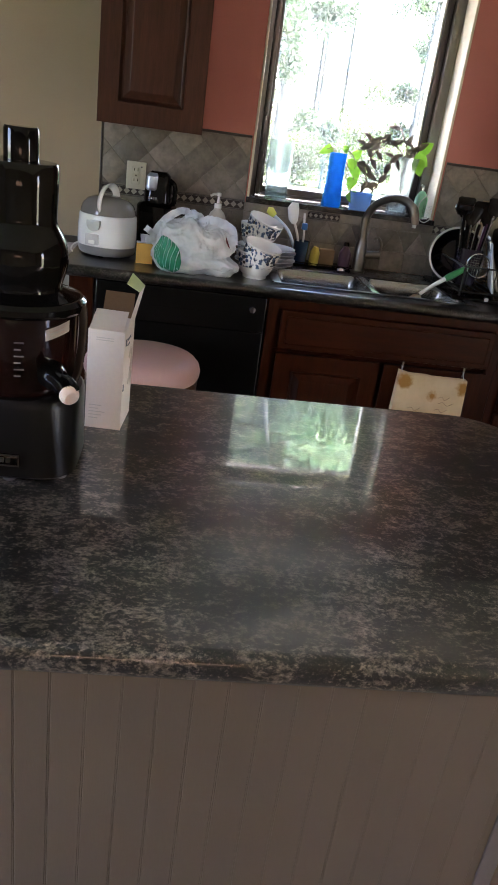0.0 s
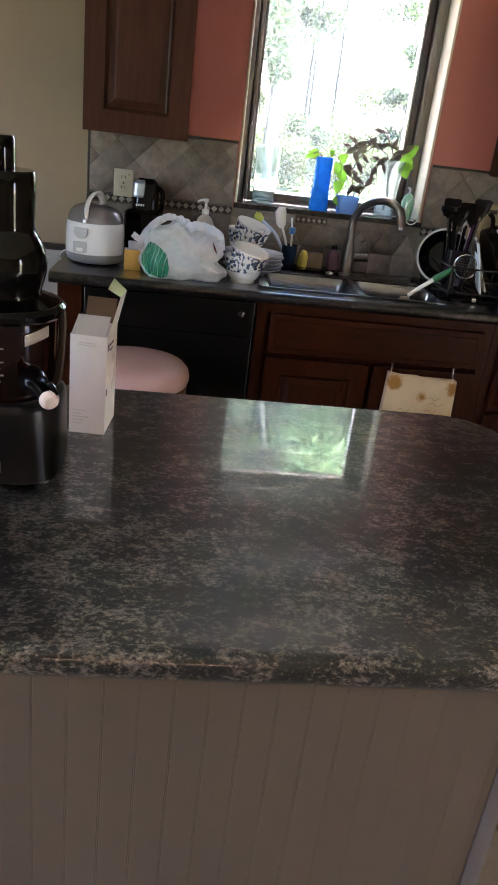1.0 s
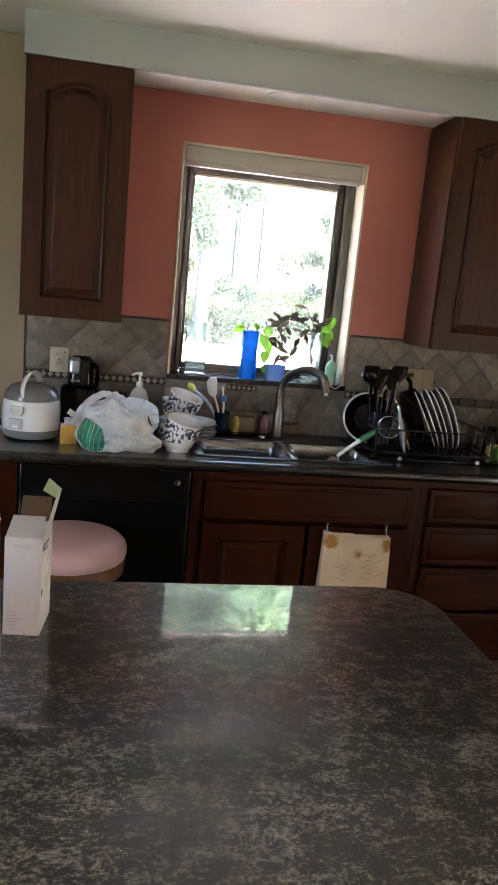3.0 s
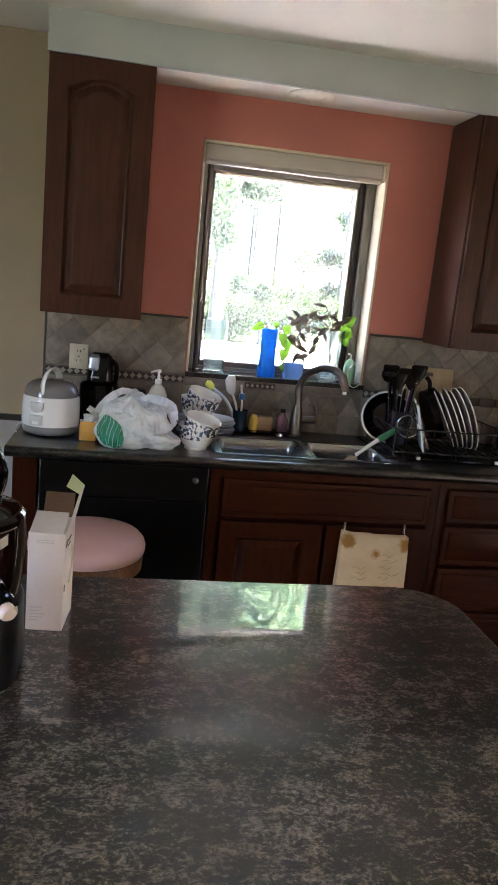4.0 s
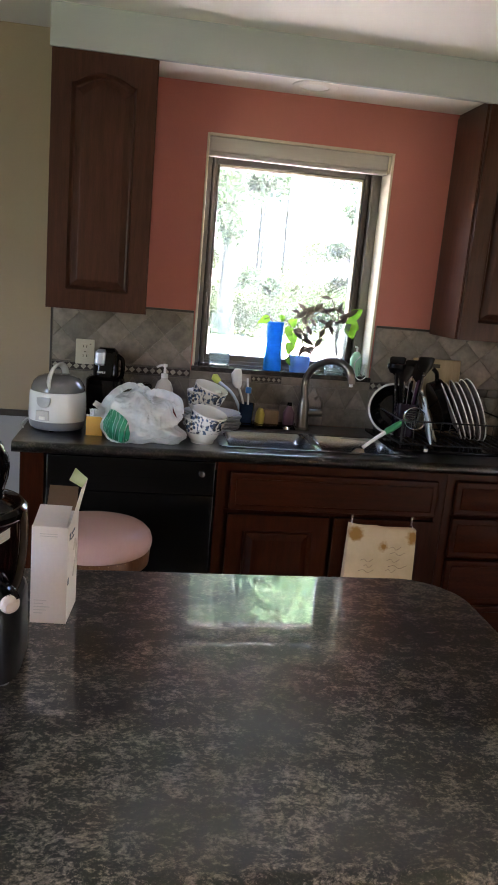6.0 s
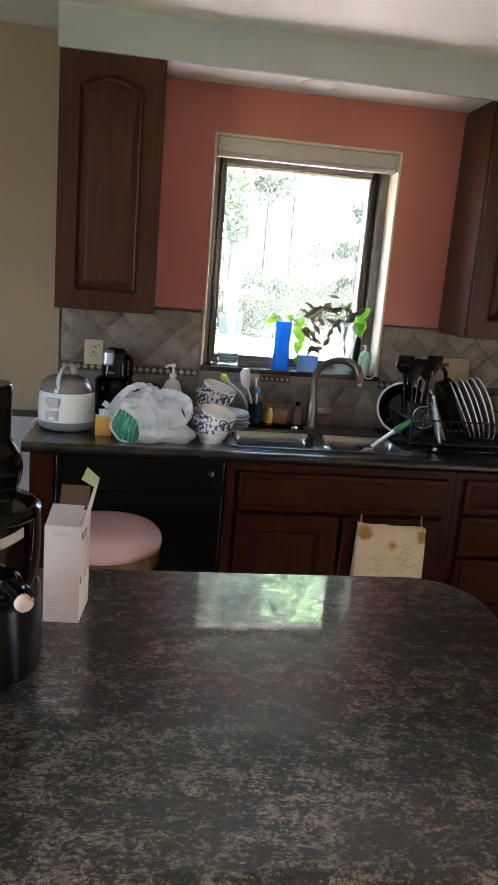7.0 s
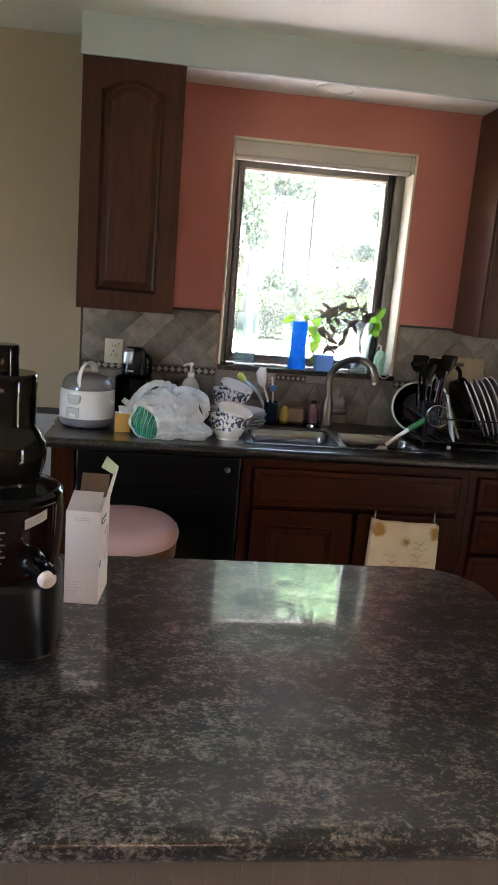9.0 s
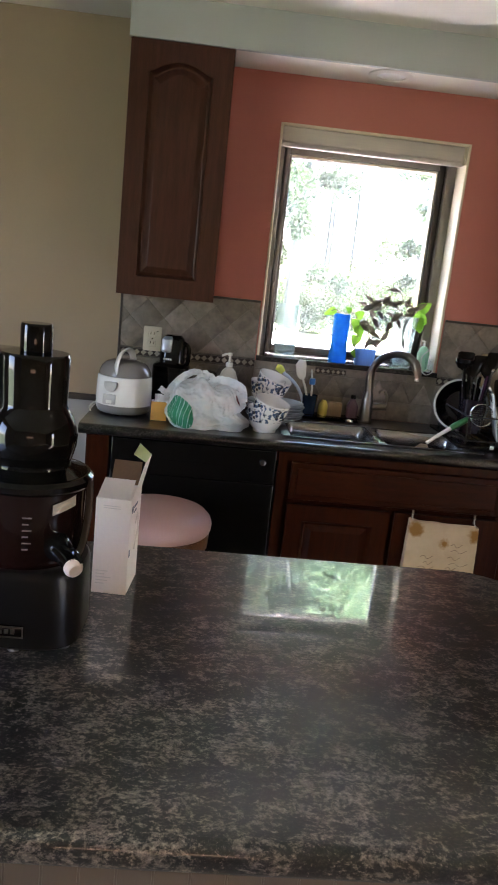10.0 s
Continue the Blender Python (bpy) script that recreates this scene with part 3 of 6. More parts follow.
IX0, IX1, IY0, IY1 = -1.15, 0.733, 0.495, 1.337
outline = [(IX0, IY0)] + arc(IX1 - 0.16, IY0 + 0.16, 0.16, -90, 0) + arc(IX1 - 0.135, IY1 - 0.135, 0.135, 0, 90, 16) + [(IX0, IY1)]
worktop = thing("island_worktop", "dark speckled laminate island worktop with a rounded corner", "countertop", (0, 0, 0))
for nm, lab, is_top in (("surface", "", True), ("rounded_edge", "rolled front and end edge", False)):
    bm = slab(outline, 0.874, 0.914, 0.017)
    bm.normal_update()
    bmesh.ops.delete(bm, geom=[f for f in bm.faces if (f.normal.z > 0.999) != is_top], context="FACES")
    part(nm, bm, M_GRANITE, worktop, lab, sharp=0.9)
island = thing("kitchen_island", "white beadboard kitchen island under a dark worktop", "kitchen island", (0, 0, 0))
PX = 0.476
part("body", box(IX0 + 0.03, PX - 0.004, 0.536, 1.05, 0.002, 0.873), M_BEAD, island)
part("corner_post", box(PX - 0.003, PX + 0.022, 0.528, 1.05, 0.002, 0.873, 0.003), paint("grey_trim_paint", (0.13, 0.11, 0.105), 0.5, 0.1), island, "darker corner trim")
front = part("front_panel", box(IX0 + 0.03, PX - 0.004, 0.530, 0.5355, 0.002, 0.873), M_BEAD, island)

# ---- sink and tap ----
sink = thing("kitchen_sink", "double-bowl stainless steel sink set into the worktop", "sink", (SX0, SY0, 0.914))
SW, SD = SX1 - SX0, SY1 - SY0


def bowl(x0, x1, y0, y1, depth):
    """An open pressed bowl with rounded walls and a rounded floor."""
    bm = bmesh.new()
    rows = []
    for inset, z in ((0, 0.002), (0.004, -0.004), (0.008, -0.05), (0.012, -depth + 0.03), (0.022, -depth + 0.008), (0.045, -depth), (0.10, -depth - 0.002)):
        r = max(0.05 - inset * 0.3, 0.015)
        o = []
        for cx, cy, a in ((x1 - inset - r, y1 - inset - r, 0), (x0 + inset + r, y1 - inset - r, 90), (x0 + inset + r, y0 + inset + r, 180), (x1 - inset - r, y0 + inset + r, 270)):
            o += arc(cx, cy, r, a, a + 90, 6)
        rows.append([bm.verts.new((x, y, z)) for x, y in o])
    for a, b in zip(rows, rows[1:]):
        for i in range(len(a)):
            j = (i + 1) % len(a)
            bm.faces.new((a[i], a[j], b[j], b[i]))
    bm.faces.new(rows[-1])
    return bm


b1, b2 = (0.02, 0.372), (0.392, SW - 0.02)
part("bowl", bowl(*b1, 0.02, SD - 0.055, 0.17), M_STEEL, sink)
part("bowl", bowl(*b2, 0.02, SD - 0.055, 0.17), M_STEEL, sink)
for x0, x1, y0, y1 in ((-0.004, SW + 0.004, 0.004, 0.022), (-0.012, SW + 0.012, SD - 0.058, SD + 0.012), (-0.012, 0.024, 0.022, SD - 0.058), (SW - 0.024, SW + 0.012, 0.022, SD - 0.058), (0.368, 0.396, 0.022, SD - 0.058)):
    part("rim", box(x0, x1, y0, y1, 0.0005, 0.0055, 0.002), M_STEEL if x0 == 0.368 else M_GRANITE_SHADE, sink, "" if x0 == 0.368 else "speckled lip of the shaded laminate")
for x in (0.196, 0.55):
    part("drain", lathe([(0.0, -0.168), (0.03, -0.168), (0.04, -0.166), (0.043, -0.1705), (0.0, -0.1705)], 24, m=Matrix.Translation((x, 0.18, 0))), M_CHROME, sink)

tap = thing("kitchen_tap", "brushed nickel gooseneck kitchen tap with a side lever", "tap", (0.724, 2.955, 0.916))
part("base", lathe([(0.0, 0.0), (0.031, 0.0), (0.032, 0.008), (0.027, 0.014), (0.026, 0.06), (0.024, 0.11), (0.017, 0.135), (0.014, 0.15), (0.0, 0.15)], 28), M_NICKEL, tap)
part("spout", tube(curve([(0, 0, 0.14), (-0.004, 0.0, 0.19), (0.0, -0.004, 0.232), (0.022, -0.032, 0.282), (0.064, -0.082, 0.315), (0.105, -0.126, 0.318), (0.136, -0.156, 0.296), (0.147, -0.166, 0.268)], 7), [0.0155] * 36 + [0.0165] * 6 + [0.018] * 8, 14), M_NICKEL, tap)
part("spray_head", lathe([(0.0, -0.03), (0.012, -0.03), (0.015, -0.02), (0.0165, 0.0), (0.0165, 0.012), (0.0, 0.012)], 18, m=Matrix.Translation((0.149, -0.167, 0.266)) @ Matrix.Rotation(radians(-14), 4, "Y")), paint("grey_brown_spray_head", (0.20, 0.15, 0.12), 0.4), tap)
part("outlet", lathe([(0.0, -0.042), (0.008, -0.042), (0.008, -0.03), (0.0, -0.03)], 14, m=Matrix.Translation((0.152, -0.168, 0.266))), paint("white_plastic", (0.78, 0.78, 0.76), 0.35, 0.03), tap)
lever = part("valve", tube([(0.018, 0, 0.075), (0.05, -0.004, 0.078), (0.082, -0.008, 0.080)], [0.017, 0.017, 0.0165], 18), M_NICKEL, tap)
part("lever", tube(curve([(0.078, -0.008, 0.085), (0.085, 0.012, 0.12), (0.072, 0.022, 0.145), (0.052, 0.018, 0.135)], 6), [0.006] * 19, 10), M_NICKEL, lever)
soapcap = thing("sink_plug", "small chrome plug on the sink deck", "plug", (0.655, 2.965, 0.9145))
part("cap", lathe([(0.0, 0.016), (0.018, 0.015), (0.024, 0.010), (0.026, 0.0), (0.0, 0.0)], 20), M_CHROME, soapcap)

# ---- on the worktop ----
TOP = 0.9145
M_WPLASTIC = paint("white_gloss_plastic", (0.72, 0.71, 0.69), 0.25, 0.03, 250, 0.02)
M_COOKER = paint("white_enamelled_plastic", (0.74, 0.74, 0.74), 0.14, 0.03, 250, 0.0, gloss=0.8)
M_GPLASTIC = paint("grey_plastic", (0.22, 0.22, 0.23), 0.3, 0.06, 250, 0.03)

rc = thing("rice_cooker", "white rice cooker with a grey lid and carrying handle", "rice cooker", (-0.293, 2.715, TOP), -8)
part("base_band", lathe([(0.0, 0.006), (0.098, 0.006), (0.106, 0.012), (0.111, 0.026), (0.112, 0.040), (0.0, 0.040)], 48), M_GPLASTIC, rc, "grey base band")
part("body", lathe([(0.0, 0.041), (0.1125, 0.041), (0.1135, 0.06), (0.1125, 0.11), (0.110, 0.150), (0.107, 0.156), (0.0, 0.156)], 48), M_COOKER, rc)
lid = part("lid", lathe([(0.0, 0.157), (0.106, 0.157), (0.104, 0.172), (0.096, 0.192), (0.080, 0.208), (0.055, 0.218), (0.025, 0.222), (0.0, 0.223)], 48), paint("smoky_grey_gloss_plastic", (0.17, 0.16, 0.155), 0.10, 0.1, 250, 0.0, gloss=0.7), rc, "domed glossy smoky grey lid")
hpts = curve([(-0.014, -0.094, 0.168), (-0.013, -0.088, 0.212), (-0.007, -0.058, 0.247), (0.003, -0.012, 0.260), (0.012, 0.034, 0.247), (0.016, 0.068, 0.203)], 6)
part("handle", tube(hpts, [0.014] * len(hpts), 10, flat=0.45), M_WPLASTIC, rc, "white arched handle")
lobe = Matrix.Translation((-0.026, -0.113, 0.125)) @ Matrix.Rotation(radians(-10), 4, "Z") @ UPRIGHT
part("button", prism(arc(0, 0, 0.027, 180, 360, 12) + [(0.027, 0.014), (-0.027, 0.014)], -0.004, 0.006, m=lobe, bevel=0.002), paint("silver_button", (0.45, 0.44, 0.43), 0.35), rc, "grey release button")
part("switch_panel", box(-0.056, -0.004, -0.1175, -0.105, 0.048, 0.088, 0.003), paint("silver_panel", (0.42, 0.42, 0.43), 0.4), rc, "grey switch panel")
part("switch", box(-0.042, -0.018, -0.121, -0.117, 0.052, 0.066, 0.002), M_WPLASTIC, rc)
for a in (30, 150, 270):
    part("foot", lathe([(0.0, 0.0), (0.010, 0.0), (0.011, 0.007), (0.0, 0.007)], 12, m=Matrix.Translation((0.085 * math.cos(radians(a)), 0.085 * math.sin(radians(a)), 0))), M_BLACK, rc)
part("cord", tube(curve([(-0.10, 0.05, 0.03), (-0.135, 0.03, 0.02), (-0.14, -0.01, 0.006), (-0.12, -0.06, 0.004)], 6), 0.0035, 8), M_WPLASTIC, rc)

rc.matrix_basis = rc.matrix_basis @ Matrix.Scale(0.95, 4)

ap = thing("can_opener", "tall black electric can opener with a silver lever", "can opener", (-0.128, 2.95, TOP), -6)


def loft(sections, n=28):
    """A body through rounded cross-sections (z, centre x, centre y, half width, half depth, squareness)."""
    bm = bmesh.new()
    rows = []
    for z, cx, cy, hx, hy, sq in sections:
        row = []
        for i in range(n):
            a = 2 * math.pi * i / n
            c, s = math.cos(a), math.sin(a)
            row.append(bm.verts.new((cx + hx * math.copysign(abs(c) ** (2 / sq), c), cy + hy * math.copysign(abs(s) ** (2 / sq), s), z)))
        rows.append(row)
    for a, b in zip(rows, rows[1:]):
        for i in range(n):
            j = (i + 1) % n
            bm.faces.new((a[i], a[j], b[j], b[i]))
    bm.faces.new(rows[0][::-1])
    bm.faces.new(rows[-1])
    return bm


part("body", loft([(0.0, 0, 0, 0.072, 0.060, 4), (0.006, 0, 0, 0.075, 0.063, 4), (0.10, 0, 0, 0.076, 0.060, 5), (0.168, 0.0, 0.002, 0.076, 0.056, 5), (0.178, 0.0, 0.004, 0.070, 0.048, 4), (0.186, 0, 0.006, 0.052, 0.044, 3), (0.255, 0, 0.01, 0.052, 0.040, 3), (0.285, 0, 0.012, 0.044, 0.034, 3), (0.298, 0, 0.014, 0.030, 0.022, 2.5)]), M_BLACK_GLOSS, ap)
part("lever", loft([(0.228, -0.022, -0.034, 0.016, 0.008, 3), (0.236, -0.022, -0.037, 0.022, 0.011, 3), (0.280, -0.020, -0.030, 0.022, 0.014, 3), (0.292, -0.018, -0.022, 0.015, 0.010, 3)], 20), paint("silver_blue_lever", (0.50, 0.56, 0.66), 0.3, 0.05, metal=0.6), ap, "silver lever")
part("side_handle", tube(curve([(0.045, 0.004, 0.27), (0.066, 0.0, 0.25), (0.068, 0.0, 0.20), (0.058, 0.0, 0.165)], 5), 0.009, 10), M_BLACK_GLOSS, ap)
for k in range(4):
    part("lettering", box(-0.03 + 0.009 * k, -0.024 + 0.009 * k, -0.0415, -0.038, 0.196, 0.204), M_WPLASTIC, ap)

carton = thing("small_carton", "small orange-yellow carton on the worktop", "carton", (-0.146, 2.61, TOP), 4)
part("box", box(-0.03, 0.03, 0, 0.035, 0, 0.072, 0.0015), paint("orange_card", (0.62, 0.32, 0.06), 0.6, 0.1), carton)
part("top_flap", box(-0.03, 0.03, 0.0, 0.034, 0.073, 0.0745), paint("white_card", (0.7, 0.69, 0.66), 0.6, 0.05), carton, "white top flap")

soap = thing("soap_bottle", "cloudy cream pump bottle of hand soap", "soap bottle", (0.115, 2.965, TOP))
part("bottle", loft([(0, 0, 0, 0.036, 0.028, 3), (0.006, 0, 0, 0.039, 0.030, 3), (0.14, 0, 0, 0.039, 0.030, 3), (0.170, 0, 0, 0.028, 0.022, 2.5), (0.182, 0, 0, 0.014, 0.014, 2), (0.190, 0, 0, 0.014, 0.014, 2)]), paint("cream_cloudy_plastic", (0.47, 0.43, 0.38), 0.3, 0.08), soap)
pump = part("pump", lathe([(0.0, 0.188), (0.015, 0.188), (0.015, 0.205), (0.006, 0.207), (0.005, 0.232), (0.010, 0.234), (0.010, 0.246), (0.0, 0.248)], 18), M_WPLASTIC, soap)
part("nozzle", tube([(0, 0, 0.241), (-0.02, -0.012, 0.240), (-0.034, -0.018, 0.233)], 0.005, 8), M_WPLASTIC, pump)
part("label", box(-0.028, 0.030, -0.0315, -0.029, 0.085, 0.125, 0.001), paint("blue_label", (0.05, 0.08, 0.25), 0.4), soap, "blue label")

tubby = thing("food_tub", "clear plastic food tub standing behind the carrier bag", "tub", (0.005, 2.975, TOP), 8)
part("tub", loft([(0, 0, 0, 0.045, 0.036, 5), (0.14, 0, 0, 0.054, 0.044, 5), (0.145, 0, 0, 0.056, 0.046, 5), (0.145, 0, 0, 0.052, 0.042, 5), (0.006, 0, 0, 0.042, 0.033, 5)], 28), glass("clear_plastic", (0.90, 0.92, 0.92), 0.08), tubby)
part("lid", loft([(0.1455, 0, 0, 0.058, 0.048, 5), (0.154, 0, 0, 0.057, 0.047, 5), (0.156, 0, 0, 0.050, 0.040, 5)], 28), glass("clear_lid_plastic", (0.85, 0.87, 0.88), 0.15), tubby)

# the carrier bag
def ridge(p):
    return 1 - abs(noise.noise(p)) * 2


def crumple(v, seed):
    """Folds of thin film: long creases that run up to the knot, and small sharp ones between."""
    long_folds = ridge(Vector((v.x * 40 + seed, v.y * 40, v.z * 11 + v.x * 9)))
    slack = noise.noise(Vector((v.x * 13 + seed, v.y * 13, v.z * 13)))
    small = ridge(Vector((v.x * 95 + seed, v.y * 80, v.z * 70)))
    return long_folds * 0.0055 + slack * 0.026 + small * 0.0034


def bag_surface(d):
    """Where the bag lies in the direction d from its middle: a slumped sack with a tail at one end."""
    k = (abs(d.x) ** 2.6 + abs(d.y) ** 2.6 + abs(d.z) ** 2.6) ** (-1 / 2.6)
    q = d * k
    p = Vector((q.x * 0.148, q.y * 0.105, q.z * (0.102 if d.z > 0 else 0.092)))
    if d.z > 0:
        p.z += 0.016 * math.cos(9 * d.x + 0.6) * d.z - 0.012 * max(0.0, d.x)
        p.x *= 1 - 0.10 * d.z
    if d.x > 0.2:
        waist = math.exp(-((d.z + 0.12) / 0.22) ** 2)
        p.x -= 0.040 * (d.x - 0.2) * waist
    if d.x > 0.3 and d.z < -0.15:
        p.x += 0.060 * (d.x - 0.3) * min(1.0, (-d.z - 0.15) * 2.5)
        p.y -= 0.030 * (d.x - 0.3)
    p += d.normalized() * (crumple(d * 0.16, 3.7) - 0.004)
    p.z = max(p.z, -0.085)
    return p


def bag_film():
    """Thin cloudy film, tinted here and there by what lies inside."""
    m = leafy("white_carrier_bag_film", (0.84, 0.86, 0.88), (0.92, 0.92, 0.93), 0.55, 12)
    nt = m.node_tree
    b = nt.nodes["Principled BSDF"]
    b.inputs["Roughness"].default_value = 0.22
    shape = b.inputs["Base Color"].links[0].from_socket
    tint = ramp(nt, fractal(nt, coords(nt, (1, 1, 1.6)), 15, 2), [(0.40, (0.62, 0.75, 0.83)), (0.52, (1, 1, 1)), (0.66, (0.86, 0.64, 0.62))])
    col = blend(nt, 0.4, shape, tint, "MULTIPLY")
    nt.links.new(col, b.inputs["Base Color"])
    relief(nt, b, fractal(nt, coords(nt, (1, 1, 0.4)), 130, 3), 0.5, 0.003)
    return m


M_BAG = bag_film()
bag = thing("carrier_bag", "full white plastic carrier bag with a green leaf print", "bag", (0.028, 2.565, TOP + 0.086))
bm = bmesh.new()
bmesh.ops.create_icosphere(bm, subdivisions=6, radius=1.0)
for v in bm.verts:
    v.co = bag_surface(v.co.normalized())
part("film", bm, M_BAG, bag, sharp=1.0)


def strap(points, wide, seed):
    """A flat crumpled ribbon of film along points."""
    r = random.Random(seed)
    line = curve(points, 7)
    bm = bmesh.new()
    rows = []
    for i, p in enumerate(line):
        t = (line[min(i + 1, len(line) - 1)] - line[max(i - 1, 0)]).normalized()
        side = t.cross(Vector((0.25, -1, 0.15))).normalized()
        rows.append([bm.verts.new(p + side * wide * u + Vector((0, r.uniform(-0.004, 0.004), r.uniform(-0.002, 0.002)))) for u in (-0.5, -0.2, 0.15, 0.5)])
    for a2, b2 in zip(rows, rows[1:]):
        for u in range(3):
            bm.faces.new((a2[u], a2[u + 1], b2[u + 1], b2[u]))
    bmesh.ops.solidify(bm, geom=bm.faces[:], thickness=0.0012)
    return bm


part("handle", strap([(-0.140, -0.06, 0.045), (-0.115, -0.075, 0.085), (-0.070, -0.075, 0.122), (-0.036, -0.060, 0.128), (-0.028, -0.045, 0.105), (-0.040, -0.035, 0.075)], 0.024, 5), M_BAG, bag)
part("handle", strap([(0.010, -0.06, 0.085), (0.035, -0.072, 0.108), (0.080, -0.066, 0.106), (0.128, -0.055, 0.082), (0.140, -0.045, 0.030)], 0.030, 6), M_BAG, bag)
part("knot", strap([(-0.045, -0.05, 0.085), (-0.020, -0.062, 0.112), (0.012, -0.055, 0.118), (0.030, -0.045, 0.092)], 0.020, 8), M_BAG, bag)
part("loose_corner", strap([(-0.135, -0.045, 0.030), (-0.160, -0.052, 0.050), (-0.172, -0.050, 0.058)], 0.020, 9), M_BAG, bag)
part("loose_corner", strap([(-0.130, -0.035, 0.010), (-0.165, -0.042, 0.020), (-0.186, -0.040, 0.018)], 0.026, 10), M_BAG, bag)
M_PRINT = paint("green_print", (0.008, 0.19, 0.10), 0.4, 0.1)
stripe = bmesh.new()
for s in range(9):
    u0 = -1 + 2 * s / 9
    u1 = u0 + 2 / 9 * 0.85
    cells = []
    for j in range(15):
        w2 = -1 + 2 * j / 14
        row = []
        for u in (u0, u1):
            lim = math.sqrt(max(0.0, 1 - u * u)) * 0.98
            ww = max(-lim, min(lim, w2))
            bend = 0.30 * (1 - ww * ww) * (1 if u > 0 else -1) * 0.4
            d = Vector((-0.60 + 0.48 * (u * 0.78 + 0.22 * ww + bend), -0.66, -0.24 + 0.56 * (ww - 0.22 * u))).normalized()
            p = bag_surface(d)
            row.append(stripe.verts.new(p + p.normalized() * 0.0035))
        cells.append(row)
    for a, b in zip(cells, cells[1:]):
        try:
            stripe.faces.new((a[0], a[1], b[1], b[0]))
        except ValueError:
            pass
bmesh.ops.remove_doubles(stripe, verts=stripe.verts[:], dist=0.0003)
part("leaf_print", stripe, M_PRINT, bag, "green striped leaf print", sharp=1.6)
bm = bmesh.new()
spot = []
for i in range(18):
    a = 2 * math.pi * i / 18
    d = Vector((0.80 + 0.05 * math.cos(a), -0.55, 0.42 + 0.17 * math.sin(a))).normalized()
    p = bag_surface(d)
    spot.append(bm.verts.new(p + p.normalized() * 0.003))
bm.faces.new(spot)
part("red_contents", bm, paint("dark_red_label", (0.16, 0.015, 0.02), 0.4), bag, "dark red packet showing through")

# crockery
def china(name, tone):
    """White glaze with a band of blue-grey flowers."""
    m, nt, b = shader(name, 0.12)
    tc = nt.nodes.new("ShaderNodeTexCoord")
    sep = nt.nodes.new("ShaderNodeSeparateXYZ")
    nt.links.new(tc.outputs["Object"], sep.inputs[0])
    vor = node(nt, "ShaderNodeTexVoronoi", Scale=84.0)
    nt.links.new(tc.outputs["Object"], vor.inputs["Vector"])
    blot = ramp(nt, vor.outputs["Distance"], [(0.50, (1, 1, 1)), (0.60, (0, 0, 0))])
    some = ramp(nt, fractal(nt, tc.outputs["Object"], 34, 2), [(0.40, (0, 0, 0)), (0.45, (1, 1, 1))])
    band = ramp(nt, sep.outputs["Z"], [(0.040, (0, 0, 0)), (0.043, (1, 1, 1)), (0.088, (1, 1, 1)), (0.091, (0, 0, 0))])
    mask = blend(nt, 1.0, blend(nt, 1.0, blot, some, "MULTIPLY"), band, "MULTIPLY")
    ink = ramp(nt, vor.outputs["Color"], [(0.2, (0.03, 0.05, 0.10)), (0.5, (0.10, 0.16, 0.27)), (0.8, (0.09, 0.08, 0.07))])
    nt.links.new(blend(nt, mask, tone, ink), b.inputs["Base Color"])
    return m


M_CHINA = china("flowered_white_china", (0.80, 0.79, 0.77))
M_PLATE = paint("blue_white_china", (0.62, 0.66, 0.72), 0.15, 0.05, 60, 0.0)
CUP = [(0.0, 0.004), (0.038, 0.004), (0.039, 0.0), (0.044, 0.0), (0.045, 0.010), (0.054, 0.018), (0.064, 0.038), (0.0685, 0.062), (0.0705, 0.084), (0.0715, 0.094), (0.0700, 0.0952), (0.0675, 0.086), (0.065, 0.060), (0.057, 0.034), (0.040, 0.015), (0.0, 0.012)]


M_GLAZE = paint("plain_white_glaze", (0.80, 0.79, 0.78), 0.12, 0.02, 80, 0.0)
OUT = CUP[1:11]
IN = CUP[10:]


def flowered_bowl(x, y, z, lean, nested):
    b = thing("china_bowl", "white china bowl with a blue flower band, stacked in a pair", "bowl", (x, y, z), group="flowered bowls")
    part("bowl", lathe(OUT, 44), M_CHINA, b)
    part("inside", lathe(IN + [(0.038, 0.004), (0.0, 0.004)], 44), M_GLAZE, b, "plain white inside")
    c = thing("china_bowl", "white china bowl with blue flowers, nested in another bowl", "bowl", (x, y, z + nested), group="flowered bowls")
    c.matrix_basis = pose(x, y, z + nested, 10, lean, 0)
    part("bowl", lathe([(r * 0.985, h) for r, h in OUT], 44), M_CHINA, c)
    part("inside", lathe([(r * 0.985, h) for r, h in IN + [(0.038, 0.004), (0.0, 0.004)]], 44), M_GLAZE, c, "plain white inside")


flowered_bowl(0.262, 2.605, TOP, 13, 0.030)
for i, z in enumerate((0.0, 0.014, 0.028, 0.042, 0.055)):
    pl = thing("plate", "blue-white china plate in a stack beside the sink", "plate", (0.315 + 0.006 * (i % 2), 2.84, TOP + z), 30 * i, group="stacked plates")
    part("plate", lathe([(0.0, 0.003), (0.055, 0.003), (0.058, 0.0), (0.064, 0.0), (0.068, 0.005), (0.095, 0.014), (0.118, 0.022), (0.1185, 0.0245), (0.094, 0.018), (0.066, 0.009), (0.0, 0.008)], 48), M_PLATE, pl)
flowered_bowl(0.277, 2.825, TOP + 0.072, 17, 0.024)

